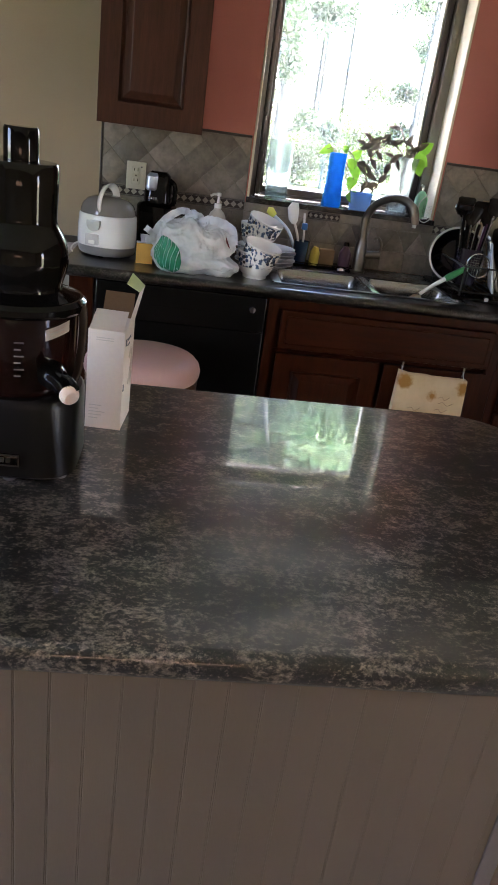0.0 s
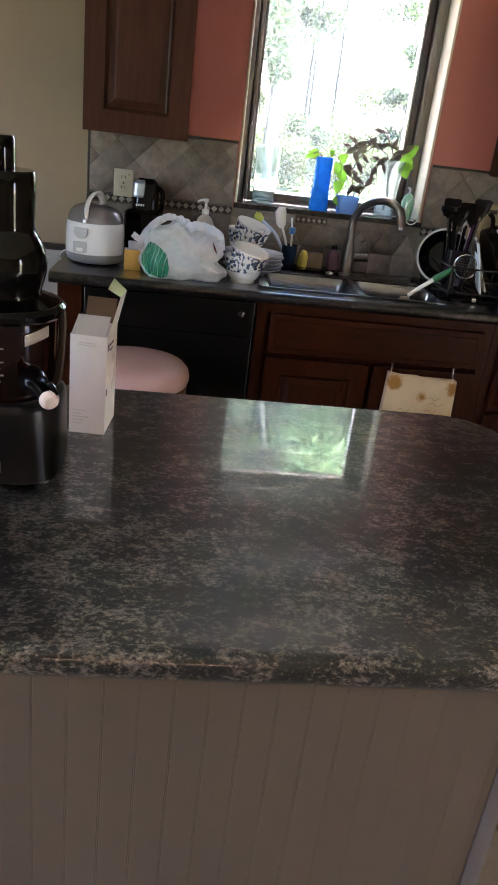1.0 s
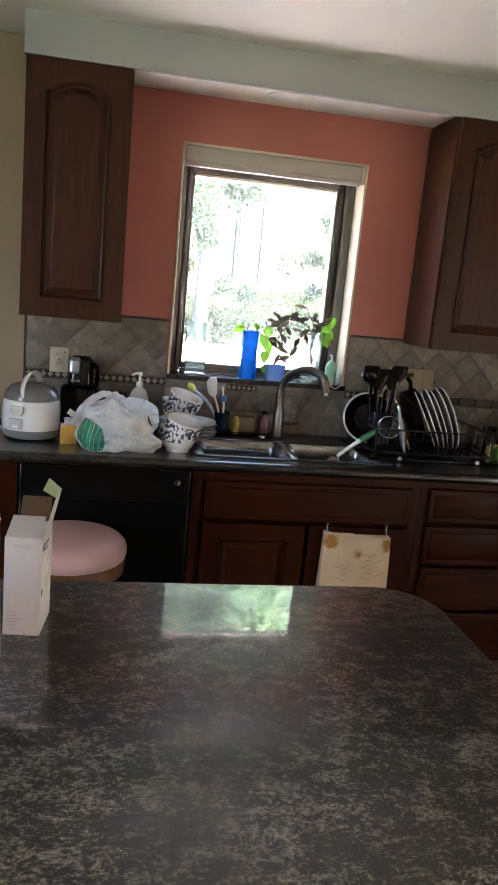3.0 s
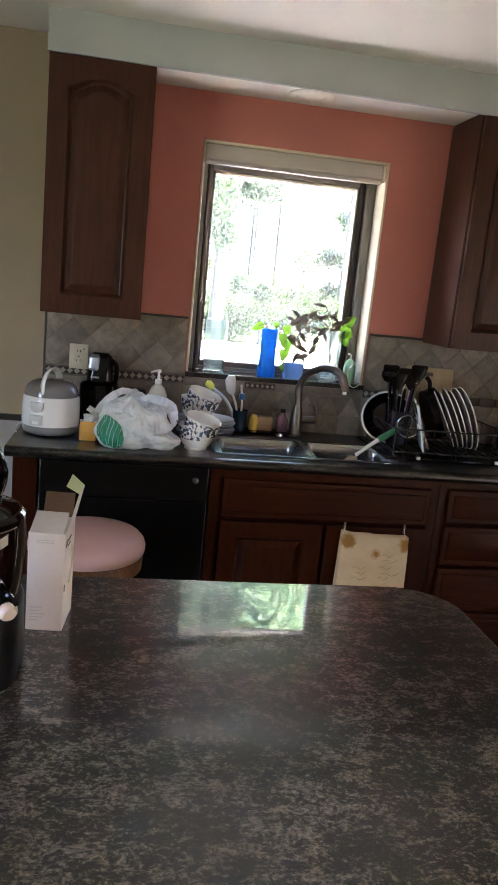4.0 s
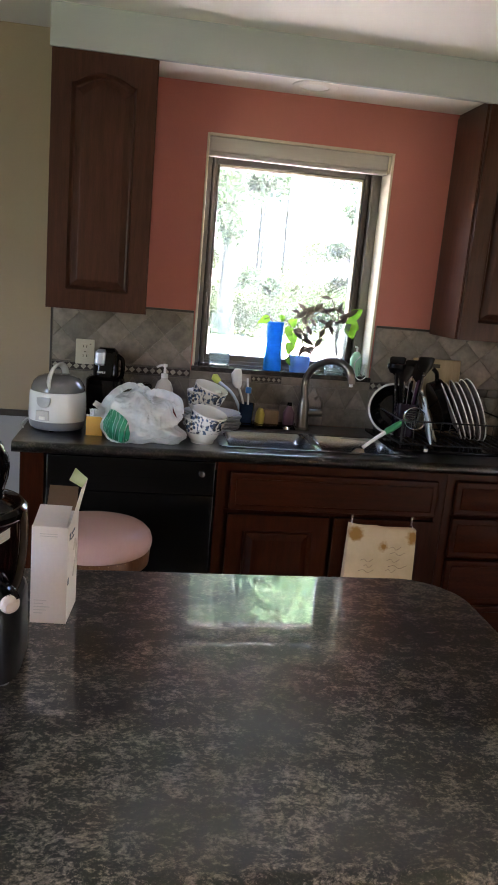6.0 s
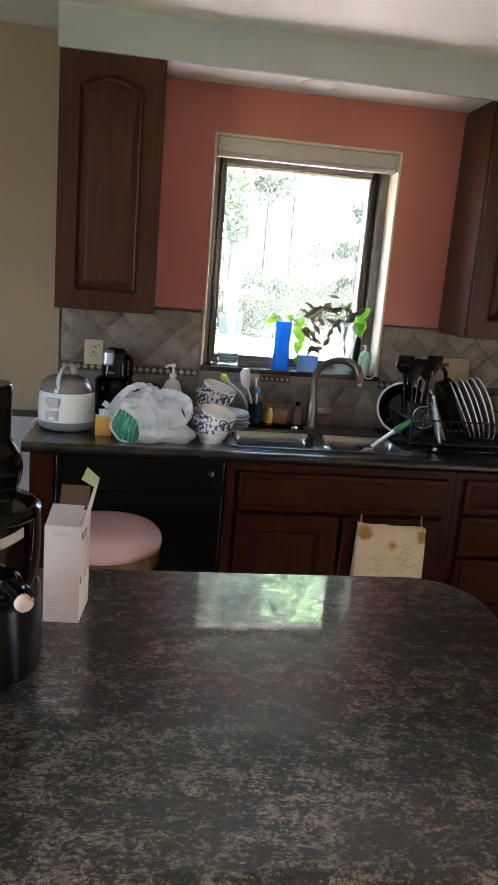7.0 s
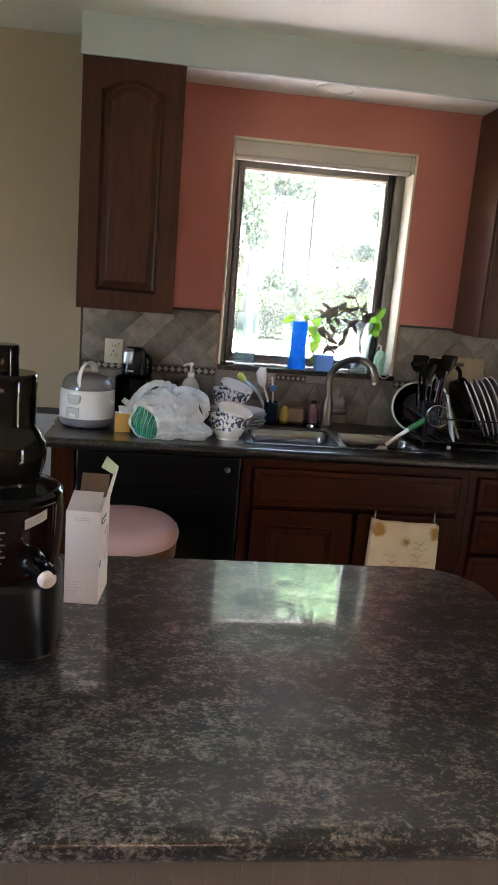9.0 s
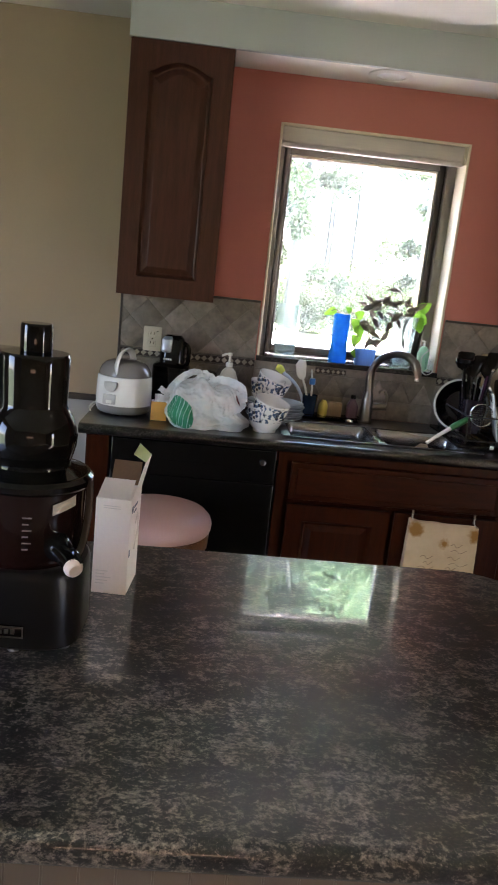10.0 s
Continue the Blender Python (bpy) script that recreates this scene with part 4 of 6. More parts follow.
# washing-up things behind the sink
M_BLUEP = paint("blue_plastic", (0.03, 0.16, 0.45), 0.3, 0.08)
M_YELLOW = paint("yellow_sponge", (0.62, 0.50, 0.10), 0.8, 0.2, 350, 0.5)
tray = thing("sink_tray", "dark tray of washing-up things behind the sink", "tray", (0.56, 2.985, TOP))
part("tray", ring([(-0.14, 0.0), (0.15, 0.0), (0.15, 0.014), (-0.14, 0.014)], [(-0.136, 0.004), (0.146, 0.004), (0.146, 0.016), (-0.136, 0.016)], -0.04, 0.04), M_BLACK, tray)
part("floor", box(-0.136, 0.146, -0.038, 0.038, 0.004, 0.007), M_BLACK, tray)
TZ = TOP + 0.0075
pot = thing("brush_holder", "dark blue plastic holder with washing-up brushes", "holder", (0.478, 2.985, TZ))
part("cup", lathe([(0.0, 0.0), (0.028, 0.0), (0.033, 0.085), (0.034, 0.09), (0.0315, 0.09), (0.027, 0.004), (0.0, 0.004)], 24), paint("dark_blue_plastic", (0.012, 0.03, 0.07), 0.25), pot)
br = part("brush", tube(curve([(0.0, 0, 0.006), (-0.02, -0.004, 0.10), (-0.045, -0.008, 0.165)], 5), 0.005, 8), M_WPLASTIC, pot, "white dish brush")
part("brush_head", loft([(0.155, -0.046, -0.008, 0.010, 0.008, 2), (0.17, -0.05, -0.008, 0.020, 0.012, 2.4), (0.215, -0.056, -0.008, 0.024, 0.014, 2.4), (0.238, -0.052, -0.008, 0.014, 0.010, 2)], 20), M_WPLASTIC, br)
bb = part("brush", tube([(0.006, 0, 0.008), (0.004, 0.0, 0.12), (-0.006, 0, 0.20)], 0.0045, 8), M_WPLASTIC, pot)
part("blue_grip", box(-0.010, 0.014, -0.010, 0.008, 0.135, 0.162, 0.004), M_BLUEP, bb, "blue grip")
yb = part("brush", tube(curve([(-0.012, 0.004, 0.02), (-0.06, 0.006, 0.12), (-0.13, 0.008, 0.178)], 5), 0.0065, 8), paint("pale_blue_plastic", (0.45, 0.55, 0.66), 0.35), pot)
part("bristles", tube([(-0.128, 0.008, 0.176), (-0.145, 0.008, 0.192), (-0.158, 0.008, 0.196)], [0.013, 0.017, 0.012], 14), paint("yellow_green_bristles", (0.55, 0.60, 0.12), 0.8, 0.2, 500, 0.6), yb, "yellow-green bristles")
sp = thing("sponge", "worn yellow washing-up sponge standing on edge", "sponge", (0.538, 2.985, TZ), 12)
part("sponge", loft([(0, 0, 0, 0.013, 0.026, 3), (0.006, 0, 0, 0.015, 0.030, 3), (0.05, 0.003, 0, 0.015, 0.030, 3), (0.072, 0.004, 0, 0.008, 0.016, 2.4)], 20), M_YELLOW, sp)
tan = thing("soap_box", "tan soap box on the sink tray", "soap box", (0.592, 2.99, TZ), -4)
part("box", box(-0.034, 0.030, -0.02, 0.02, 0, 0.068, 0.004), paint("tan_card", (0.24, 0.15, 0.08), 0.6, 0.2, large=20), tan)
pur = thing("cleaner_bottle", "small purple-brown bottle on the sink tray", "bottle", (0.668, 2.985, TZ))
part("bottle", loft([(0, 0, 0, 0.024, 0.018, 3), (0.06, 0, 0, 0.026, 0.019, 3), (0.082, 0, 0, 0.014, 0.012, 2.4), (0.09, 0, 0, 0.010, 0.010, 2)], 20), paint("purple_brown_plastic", (0.09, 0.035, 0.06), 0.3), pur)
part("cap", lathe([(0, 0.0905), (0.011, 0.0905), (0.010, 0.106), (0, 0.106)], 16), M_BLACK, pur)

sb = thing("dish_brush", "long dish brush with a green handle leaning in the sink", "brush", (0.930, 2.70, 0.906))
part("shaft", tube([(0.0, 0.0, 0.0), (0.05, 0.012, 0.036), (0.098, 0.024, 0.066)], [0.0075, 0.008, 0.009], 10), M_WPLASTIC, sb, "white shaft")
part("grip", tube(curve([(0.095, 0.023, 0.064), (0.14, 0.034, 0.090), (0.185, 0.045, 0.118)], 5), [0.011, 0.013, 0.014, 0.014, 0.0135, 0.013, 0.013, 0.012, 0.011, 0.010, 0.008], 12), paint("green_rubber", (0.02, 0.20, 0.06), 0.4), sb, "green rubber grip")
part("head", loft([(-0.052, -0.026, -0.01, 0.030, 0.022, 2.6), (-0.03, -0.022, -0.008, 0.034, 0.025, 2.6), (-0.006, -0.012, -0.004, 0.016, 0.013, 2.2)], 20), paint("tan_bristles", (0.36, 0.27, 0.18), 0.8, 0.2, 500, 0.6), sb, "tan bristles")

# ---- the dish rack and what is in it ----
M_WIRE = paint("black_coated_wire", (0.005, 0.005, 0.005), 0.5, 0.1)
rack = thing("dish_rack", "black wire dish rack on a black drip tray", "dish rack", (1.06, 2.635, TOP))
RW, RD = 0.52, 0.36
part("drip_tray", box(-0.03, RW + 0.03, -0.02, RD + 0.02, 0.0, 0.014, 0.005), M_BLACK, rack)
for z in (0.03, 0.125):
    part("rail", tube([(0, 0, z), (RW, 0, z), (RW, RD, z), (0, RD, z)], 0.0035, 8, closed=True), M_WIRE, rack)
for i in range(14):
    x = RW * (i + 0.5) / 14
    part("wire", tube([(x, 0, 0.125), (x, 0.004, 0.03), (x, RD - 0.004, 0.03), (x, RD, 0.125)], 0.0022, 6), M_WIRE, rack)
for x in (0.005, RW - 0.005):
    for y in (0.004, RD - 0.004):
        part("post", tube([(x, y, 0.014), (x, y, 0.13)], 0.0045, 8), M_WIRE, rack)
for x in (0.105, RW - 0.075):
    part("cap", box(x - 0.008, x + 0.008, -0.026, -0.0195, 0.006, 0.020, 0.002), M_WPLASTIC, rack, "white end cap")
RZ = TOP + 0.034


def disc(radius, depth, n=48):
    return lathe([(0.0, depth), (radius * 0.58, depth), (radius * 0.68, depth * 0.75), (radius * 0.97, 0.0), (radius, 0.001), (radius, 0.004), (radius * 0.69, depth * 0.75 + 0.004), (radius * 0.58, depth + 0.004), (0.0, depth + 0.004)], n)


M_RIM = paint("white_glazed_plate", (0.62, 0.60, 0.57), 0.15, 0.05, 80, 0)
M_DARKPLATE = paint("dark_patterned_plate", (0.20, 0.175, 0.16), 0.2, 0.35, 60, 0, large=30)
for i in range(6):
    x, r = 1.345 + 0.021 * i, (0.130, 0.128, 0.134, 0.130, 0.136, 0.138)[i]
    p = thing("plate", "dinner plate with a pale rim drying upright in the rack", "plate", (x, 2.83, RZ + r * 0.96), group="plates in the dish rack")
    p.matrix_basis = pose(x, 2.83, RZ + r * 0.90, 0, -117 + 1.5 * i, -17 + 2 * i)
    part("plate", disc(r, 0.016), M_DARKPLATE, p)
    part("rim", tube([(r * math.cos(a), r * math.sin(a), 0.003) for a in [2 * math.pi * k / 48 for k in range(48)]], 0.0028, 6, closed=True), M_RIM, p, "pale rim")

pan = thing("frying_pan", "black frying pan with a pale rim standing in the rack", "pan", (1.105, 2.87, RZ + 0.10))
pan.matrix_basis = pose(1.105, 2.87, RZ + 0.098, 78, 0, -18)
part("pan", disc(0.108, -0.035), M_BLACK_GLOSS, pan)
part("rim", tube([(0.108 * math.cos(a), 0.108 * math.sin(a), 0.003) for a in [2 * math.pi * k / 48 for k in range(48)]], 0.0045, 8, closed=True), M_RIM, pan, "pale rim")

cad = thing("cutlery_holder", "dark holder full of black kitchen utensils", "utensil holder", (1.128, 2.80, RZ))
part("holder", loft([(0, 0, 0, 0.040, 0.035, 4), (0.14, 0, 0, 0.046, 0.040, 4)], 24), paint("purple_black_plastic", (0.022, 0.014, 0.022), 0.15), cad)
# plum and white utensils stand in for purple and white glints in the holder
M_PLUM_GLINT = paint("plum_glint_plastic", (0.06, 0.022, 0.05), 0.2, 0.1)
rng = random.Random(4)
for k in range(14):
    bx, by = rng.uniform(-0.03, 0.03), rng.uniform(-0.025, 0.025)
    tx, ty, tz = bx * 2.0 + rng.uniform(-0.012, 0.012), by * 1.5, rng.uniform(0.22, 0.30)
    u = part("utensil", tube([(bx, by, 0.02), ((bx + tx) / 2, (by + ty) / 2, 0.14), (tx, ty, tz)], [0.005, 0.005, 0.006], 8), (M_STEEL, M_BLACK, M_PLUM_GLINT, M_BLACK, M_WPLASTIC, M_BLACK)[k % 6], cad)
    if k % 2 == 0:
        part("spatula_head", loft([(tz - 0.01, tx, ty, 0.008, 0.003, 3), (tz + 0.02, tx, ty, 0.030, 0.004, 3), (tz + 0.06, tx + 0.004, ty, 0.036, 0.004, 3), (tz + 0.066, tx + 0.004, ty, 0.026, 0.002, 3)], 16) if tz < 0.3 else loft([(tz - 0.01, tx, ty, 0.008, 0.004, 2), (tz + 0.02, tx, ty, 0.022, 0.010, 2), (tz + 0.045, tx, ty, 0.016, 0.006, 2)], 16), M_BLACK, u)
lad = thing("ladle", "black ladle hooked over the utensil holder", "ladle", (1.075, 2.79, RZ))
part("shaft", tube([(0.03, 0.0, 0.03), (0.0, 0.0, 0.2), (-0.008, 0, 0.27)], 0.0055, 8), M_BLACK, lad)
part("scoop", loft([(0.262, -0.012, 0, 0.024, 0.02, 2), (0.285, -0.012, 0, 0.040, 0.034, 2), (0.30, -0.010, 0, 0.040, 0.032, 2), (0.303, -0.010, 0, 0.03, 0.024, 2)], 20), M_BLACK, lad)

st = thing("strainer", "small round wire strainer hung at the front of the rack", "strainer", (1.142, 2.715, 1.036))
st.matrix_basis = pose(1.142, 2.715, 1.036, 82, 0, -16)
part("hoop", tube([(0.045 * math.cos(a), 0.045 * math.sin(a), 0) for a in [2 * math.pi * k / 36 for k in range(36)]], 0.0032, 8, closed=True), M_CHROME, st)
for k in range(-4, 5):
    h = math.sqrt(0.045 ** 2 - (0.0095 * k) ** 2)
    part("mesh_wire", tube([(0.0095 * k, -h, 0), (0.0095 * k, -h * 0.5, -0.012), (0.0095 * k, h * 0.5, -0.012), (0.0095 * k, h, 0)], 0.0007, 5), M_STEEL, st)
    part("mesh_wire", tube([(-h, 0.0095 * k, 0), (-h * 0.5, 0.0095 * k, -0.012), (h * 0.5, 0.0095 * k, -0.012), (h, 0.0095 * k, 0)], 0.0007, 5), M_STEEL, st)

M_BOARD = paint("pale_blue_white_board", (0.55, 0.62, 0.68), 0.35, 0.06)
for k, (x, w2, h2, mat, lab) in enumerate(((1.205, 0.075, 0.190, M_BOARD, "pale blue-white chopping board standing in the rack"), (1.225, 0.07, 0.20, M_STEEL, "steel tray standing on edge in the rack"), (1.250, 0.08, 0.215, M_RIM, "white chopping board standing in the rack"))):
    bd = thing("chopping_board" if k != 1 else "baking_tray", lab, "board" if k != 1 else "tray", (x, 2.76, RZ))
    bd.matrix_basis = pose(x, 2.68 + 0.03 * k, RZ, 0, -14 - 4 * k, -16)
    part("board", box(-0.004, 0.004, -0.05, w2 * 1.6, 0.0, h2, 0.003), mat, bd)
pl = thing("saucepan", "black saucepan upside down in the rack", "saucepan", (1.272, 2.86, RZ))
pl.matrix_basis = pose(1.285, 2.86, RZ + 0.12, 0, -112, -6)
part("pan", lathe([(0.0, 0.0), (0.098, 0.0), (0.105, -0.008), (0.108, -0.05), (0.112, -0.05), (0.110, 0.004), (0.0, 0.006)], 40), M_BLACK, pl)
part("handle", tube(curve([(0.10, 0.0, -0.03), (0.14, 0.0, -0.04), (0.165, 0.0, -0.03)], 5), [0.009] * 11, 10), M_BLACK_GLOSS, pl)
wb = thing("wooden_board", "pale wooden chopping board behind the dish rack", "board", (1.22, 3.02, TOP))
wb.matrix_basis = pose(1.235, 3.03, TOP, -6, 0, 0)
part("board", box(0, 0.23, 0, 0.014, 0, 0.345, 0.005), wood("pale_maple", (0.30, 0.22, 0.13), (0.46, 0.36, 0.23), (9, 9, 0.9), 0.5), wb)
part("slot", box(0.05, 0.13, -0.0015, 0.002, 0.305, 0.322, 0.0008), M_TILE_DARK, wb, "dark hand slot")
gl = thing("drinking_glass", "clear drinking glass beside the dish rack", "glass", (1.665, 2.90, TOP))
M_GLASS = glass("clear_glass", (0.96, 0.98, 0.97), 0.02)
part("glass", lathe([(0.0, 0.0), (0.028, 0.0), (0.034, 0.12), (0.032, 0.12), (0.0265, 0.006), (0.0, 0.006)], 28), M_GLASS, gl)

for k, (x, h2) in enumerate(((1.72, 0.095), (1.775, 0.10), (1.83, 0.09))):
    j = thing("spice_jar", "small dark spice jar against the tiles", "jar", (x, 3.02, TOP), group="spice jars")
    part("jar", lathe([(0.0, 0.0), (0.021, 0.0), (0.022, h2 * 0.7), (0.018, h2 * 0.8), (0.0, h2 * 0.8)], 20), paint("dark_spice", (0.06, 0.035, 0.02), 0.25), j)
    part("lid", lathe([(0.0, h2 * 0.8), (0.020, h2 * 0.8), (0.020, h2), (0.0, h2)], 20), M_BLACK, j)
fp = thing("plate", "small white plate under a tomato", "plate", (1.685, 2.69, TOP))
part("plate", lathe([(0.0, 0.002), (0.05, 0.0), (0.08, 0.006), (0.098, 0.012), (0.098, 0.014), (0.05, 0.006), (0.0, 0.006)], 36), M_RIM, fp)
tom = thing("tomato", "ripe red tomato on a small plate", "tomato", (1.700, 2.660, TOP + 0.006))
part("flesh", lathe([(0.0, 0.004), (0.02, 0.0), (0.038, 0.012), (0.046, 0.032), (0.042, 0.052), (0.026, 0.064), (0.006, 0.060), (0.0, 0.058)], 32, wave=lambda a, z: 1 + 0.025 * math.cos(5 * a)), paint("tomato_skin", (0.55, 0.035, 0.015), 0.18, 0.12), tom)
for n_, (x, y, col, lab) in enumerate(((1.635, 2.735, (0.50, 0.42, 0.05), "yellow pepper beside the tomato"), (1.640, 2.68, (0.10, 0.22, 0.04), "green pepper beside the tomato"))):
    pe = thing("pepper", lab, "pepper", (x, y, TOP + 0.006), 40 * n_)
    part("flesh", lathe([(0.0, 0.004), (0.012, 0.0), (0.026, 0.010), (0.032, 0.035), (0.028, 0.058), (0.012, 0.066), (0.0, 0.060)], 30, wave=lambda a, z: 1 + 0.10 * math.cos(4 * a)), paint("pepper_skin", col, 0.2, 0.15), pe)
    part("stalk", tube([(0, 0, 0.060), (0.003, 0.002, 0.075)], 0.004, 8), paint("stalk_green", (0.08, 0.14, 0.03), 0.5), pe)

# ---- on the window sill ----
SZ = WZ0 + 0.0005


def cloudy_glass(name, colour, share):
    """Cut glass: clear glass with a light-scattering film mixed in so it shows."""
    m = glass(name, colour, 0.03, 1.12)
    nt = m.node_tree
    film, mix = nt.nodes.new("ShaderNodeBsdfTranslucent"), nt.nodes.new("ShaderNodeMixShader")
    film.inputs["Color"].default_value = (0.80, 0.84, 0.81, 1)
    mix.inputs[0].default_value = share
    nt.links.new(nt.nodes["Principled BSDF"].outputs[0], mix.inputs[1])
    nt.links.new(film.outputs[0], mix.inputs[2])
    nt.links.new(mix.outputs[0], nt.nodes["Material Output"].inputs["Surface"])
    return m


M_CUT_GLASS = cloudy_glass("cut_clear_glass", (0.74, 0.82, 0.77), 0.10)
M_VASE_GLASS = cloudy_glass("milky_cut_glass", (0.84, 0.88, 0.85), 0.22)
jar = thing("glass_jar", "tall clear ribbed drinking glass on the sill", "jar", (0.358, 3.128, SZ))
part("glass", lathe([(0.0, 0.0), (0.046, 0.0), (0.048, 0.01), (0.046, 0.03), (0.049, 0.15), (0.050, 0.232), (0.0475, 0.232), (0.0465, 0.15), (0.0435, 0.03), (0.04, 0.012), (0.0, 0.012)], 48, wave=lambda a, z: 1 + (0.012 * math.cos(12 * a) if 0.02 < z < 0.2 else 0)), M_CUT_GLASS, jar)

M_BLUEGLASS = leafy("bright_blue_glass", (0.005, 0.22, 0.58), (0.03, 0.50, 0.90), 0.7, 34)
bv = thing("blue_vase", "bright blue glass vase with trailing leaves on the sill", "vase", (0.598, 3.128, SZ))
part("vase", loft([(0, 0, 0, 0.037, 0.037, 3.2), (0.006, 0, 0, 0.040, 0.040, 3.2), (0.10, 0, 0, 0.034, 0.034, 3), (0.20, 0, 0, 0.035, 0.035, 2.6), (0.213, 0, 0, 0.036, 0.036, 2.4)], 32), M_BLUEGLASS, bv)
M_LEAF = leafy("pothos_leaf", (0.10, 0.28, 0.02), (0.24, 0.46, 0.04), 0.55, 30)
M_PURPLE = leafy("purple_green_leaf", (0.040, 0.026, 0.030), (0.14, 0.12, 0.07), 0.35, 40)
M_STEM = paint("brown_green_stem", (0.10, 0.07, 0.04), 0.5, 0.2)


def leaf_blade(base, tip, width, normal=(0, -1, 0.3), cup=0.15, heart=False):
    """A pointed leaf from base to tip, folded along its midrib."""
    b, t2 = Vector(base), Vector(tip)
    axis = t2 - b
    side = axis.cross(Vector(normal)).normalized()
    up = side.cross(axis).normalized()
    bm = bmesh.new()
    n = 8
    prev = None
    for i in range(n + 1):
        s = i / n
        w2 = width * (math.sin(math.pi * s ** (0.55 if heart else 0.8)) ** (0.75 if heart else 1.0)) / 2
        c = b + axis * s + up * (-0.25 * axis.length * s * s * 0.5)
        row = [bm.verts.new(c + side * w2 * k + up * cup * w2 * abs(k)) for k in (-1, -0.5, 0, 0.5, 1)]
        if prev:
            for j in range(4):
                bm.faces.new((prev[j], prev[j + 1], row[j + 1], row[j]))
        prev = row
    bmesh.ops.remove_doubles(bm, verts=bm.verts[:], dist=0.0002)
    return bm


vine = part("stem", tube(curve([(0.01, 0, 0.20), (0.035, -0.01, 0.225), (0.065, -0.018, 0.20), (0.075, -0.02, 0.13), (0.07, -0.02, 0.06)], 6), 0.0025, 6), M_STEM, bv)
part("stem", tube(curve([(-0.005, 0, 0.20), (-0.03, -0.01, 0.23), (-0.055, -0.012, 0.222)], 6), 0.0022, 6), M_STEM, bv)
for base, tip, w2 in (((-0.03, -0.01, 0.232), (-0.085, -0.02, 0.205), 0.035), ((0.035, -0.01, 0.225), (0.01, -0.03, 0.243), 0.03), ((0.06, -0.018, 0.205), (0.09, -0.025, 0.235), 0.04), ((0.068, -0.02, 0.17), (0.092, -0.03, 0.12), 0.045), ((0.074, -0.02, 0.13), (0.062, -0.03, 0.075), 0.045), ((0.07, -0.02, 0.07), (0.095, -0.034, 0.02), 0.05), ((0.06, -0.018, 0.2), (0.055, -0.03, 0.15), 0.04)):
    part("leaf", leaf_blade(base, tip, w2, heart=True), M_LEAF, bv, "bright green heart-shaped leaf", sharp=1.5)

lb = thing("plastic_tub", "small pale blue plastic tub on the sill", "tub", (0.718, 3.115, SZ), 4)
part("tub", loft([(0, 0, 0, 0.040, 0.028, 4), (0.066, 0, 0, 0.048, 0.034, 4), (0.070, 0, 0, 0.050, 0.036, 4), (0.070, 0, 0, 0.045, 0.031, 4), (0.006, 0, 0, 0.037, 0.025, 4)], 28), leafy("pale_blue_translucent_plastic", (0.25, 0.45, 0.75), (0.35, 0.55, 0.82), 0.5), lb)

gv = thing("glass_vase", "cut clear glass vase holding a purple-leaved plant", "vase", (0.886, 3.135, SZ))
part("vase", lathe([(0.0, 0.0), (0.040, 0.0), (0.043, 0.008), (0.040, 0.05), (0.047, 0.13), (0.054, 0.20), (0.057, 0.232), (0.0545, 0.232), (0.050, 0.19), (0.043, 0.12), (0.036, 0.05), (0.034, 0.014), (0.0, 0.014)], 56, wave=lambda a, z: 1 + 0.018 * math.cos(18 * a + z * 90)), M_VASE_GLASS, gv)
part("roots", tube(curve([(0.0, 0, 0.03), (0.008, 0.004, 0.09), (-0.004, -0.004, 0.15), (0.006, 0, 0.22)], 6), [0.006 + 0.003 * math.sin(i) for i in range(19)], 8), paint("dark_roots", (0.07, 0.05, 0.045), 0.7, 0.3), gv, "dark roots in water")
stems = ([(0.0, 0, 0.18), (-0.03, -0.02, 0.25), (-0.10, -0.035, 0.275), (-0.17, -0.04, 0.27), (-0.215, -0.045, 0.235)],
         [(0.0, 0, 0.18), (-0.005, -0.01, 0.26), (-0.03, -0.02, 0.30), (-0.05, -0.022, 0.34)],
         [(0.0, 0, 0.18), (-0.06, -0.04, 0.22), (-0.10, -0.055, 0.14), (-0.135, -0.06, 0.075)],
         [(0.0, 0, 0.18), (0.02, -0.01, 0.25), (0.06, -0.015, 0.275)],
         [(-0.10, -0.035, 0.275), (-0.15, -0.05, 0.23), (-0.175, -0.055, 0.17), (-0.16, -0.055, 0.11)])
for s in stems:
    part("stem", tube(curve(s, 6), 0.0028, 6), M_STEM, gv)
rng = random.Random(11)
for s in stems:
    line = curve(s, 6)
    for i in range(5, len(line), 3):
        p = line[i]
        for sgn in (-1, 1):
            if rng.random() < 0.22:
                continue
            ang = rng.uniform(0.2, 1.3)
            tip = p + Vector((sgn * math.cos(ang) * rng.uniform(0.045, 0.075), rng.uniform(-0.03, 0.01), math.sin(ang) * 0.05 * rng.choice((1, 1, -1))))
            part("leaf", leaf_blade(p, tip, rng.uniform(0.018, 0.028), (0.2, -1, 0.5), 0.35), M_PURPLE, gv, "narrow purple-green leaf", sharp=1.5)
for base, tip, w2 in (((0.03, -0.01, 0.24), (0.095, -0.02, 0.21), 0.075), ((0.05, -0.015, 0.26), (0.10, -0.02, 0.30), 0.05), ((0.04, -0.02, 0.23), (0.07, -0.03, 0.165), 0.06)):
    part("leaf", leaf_blade(base, tip, w2, heart=True), M_LEAF, gv, "bright green heart-shaped leaf", sharp=1.5)

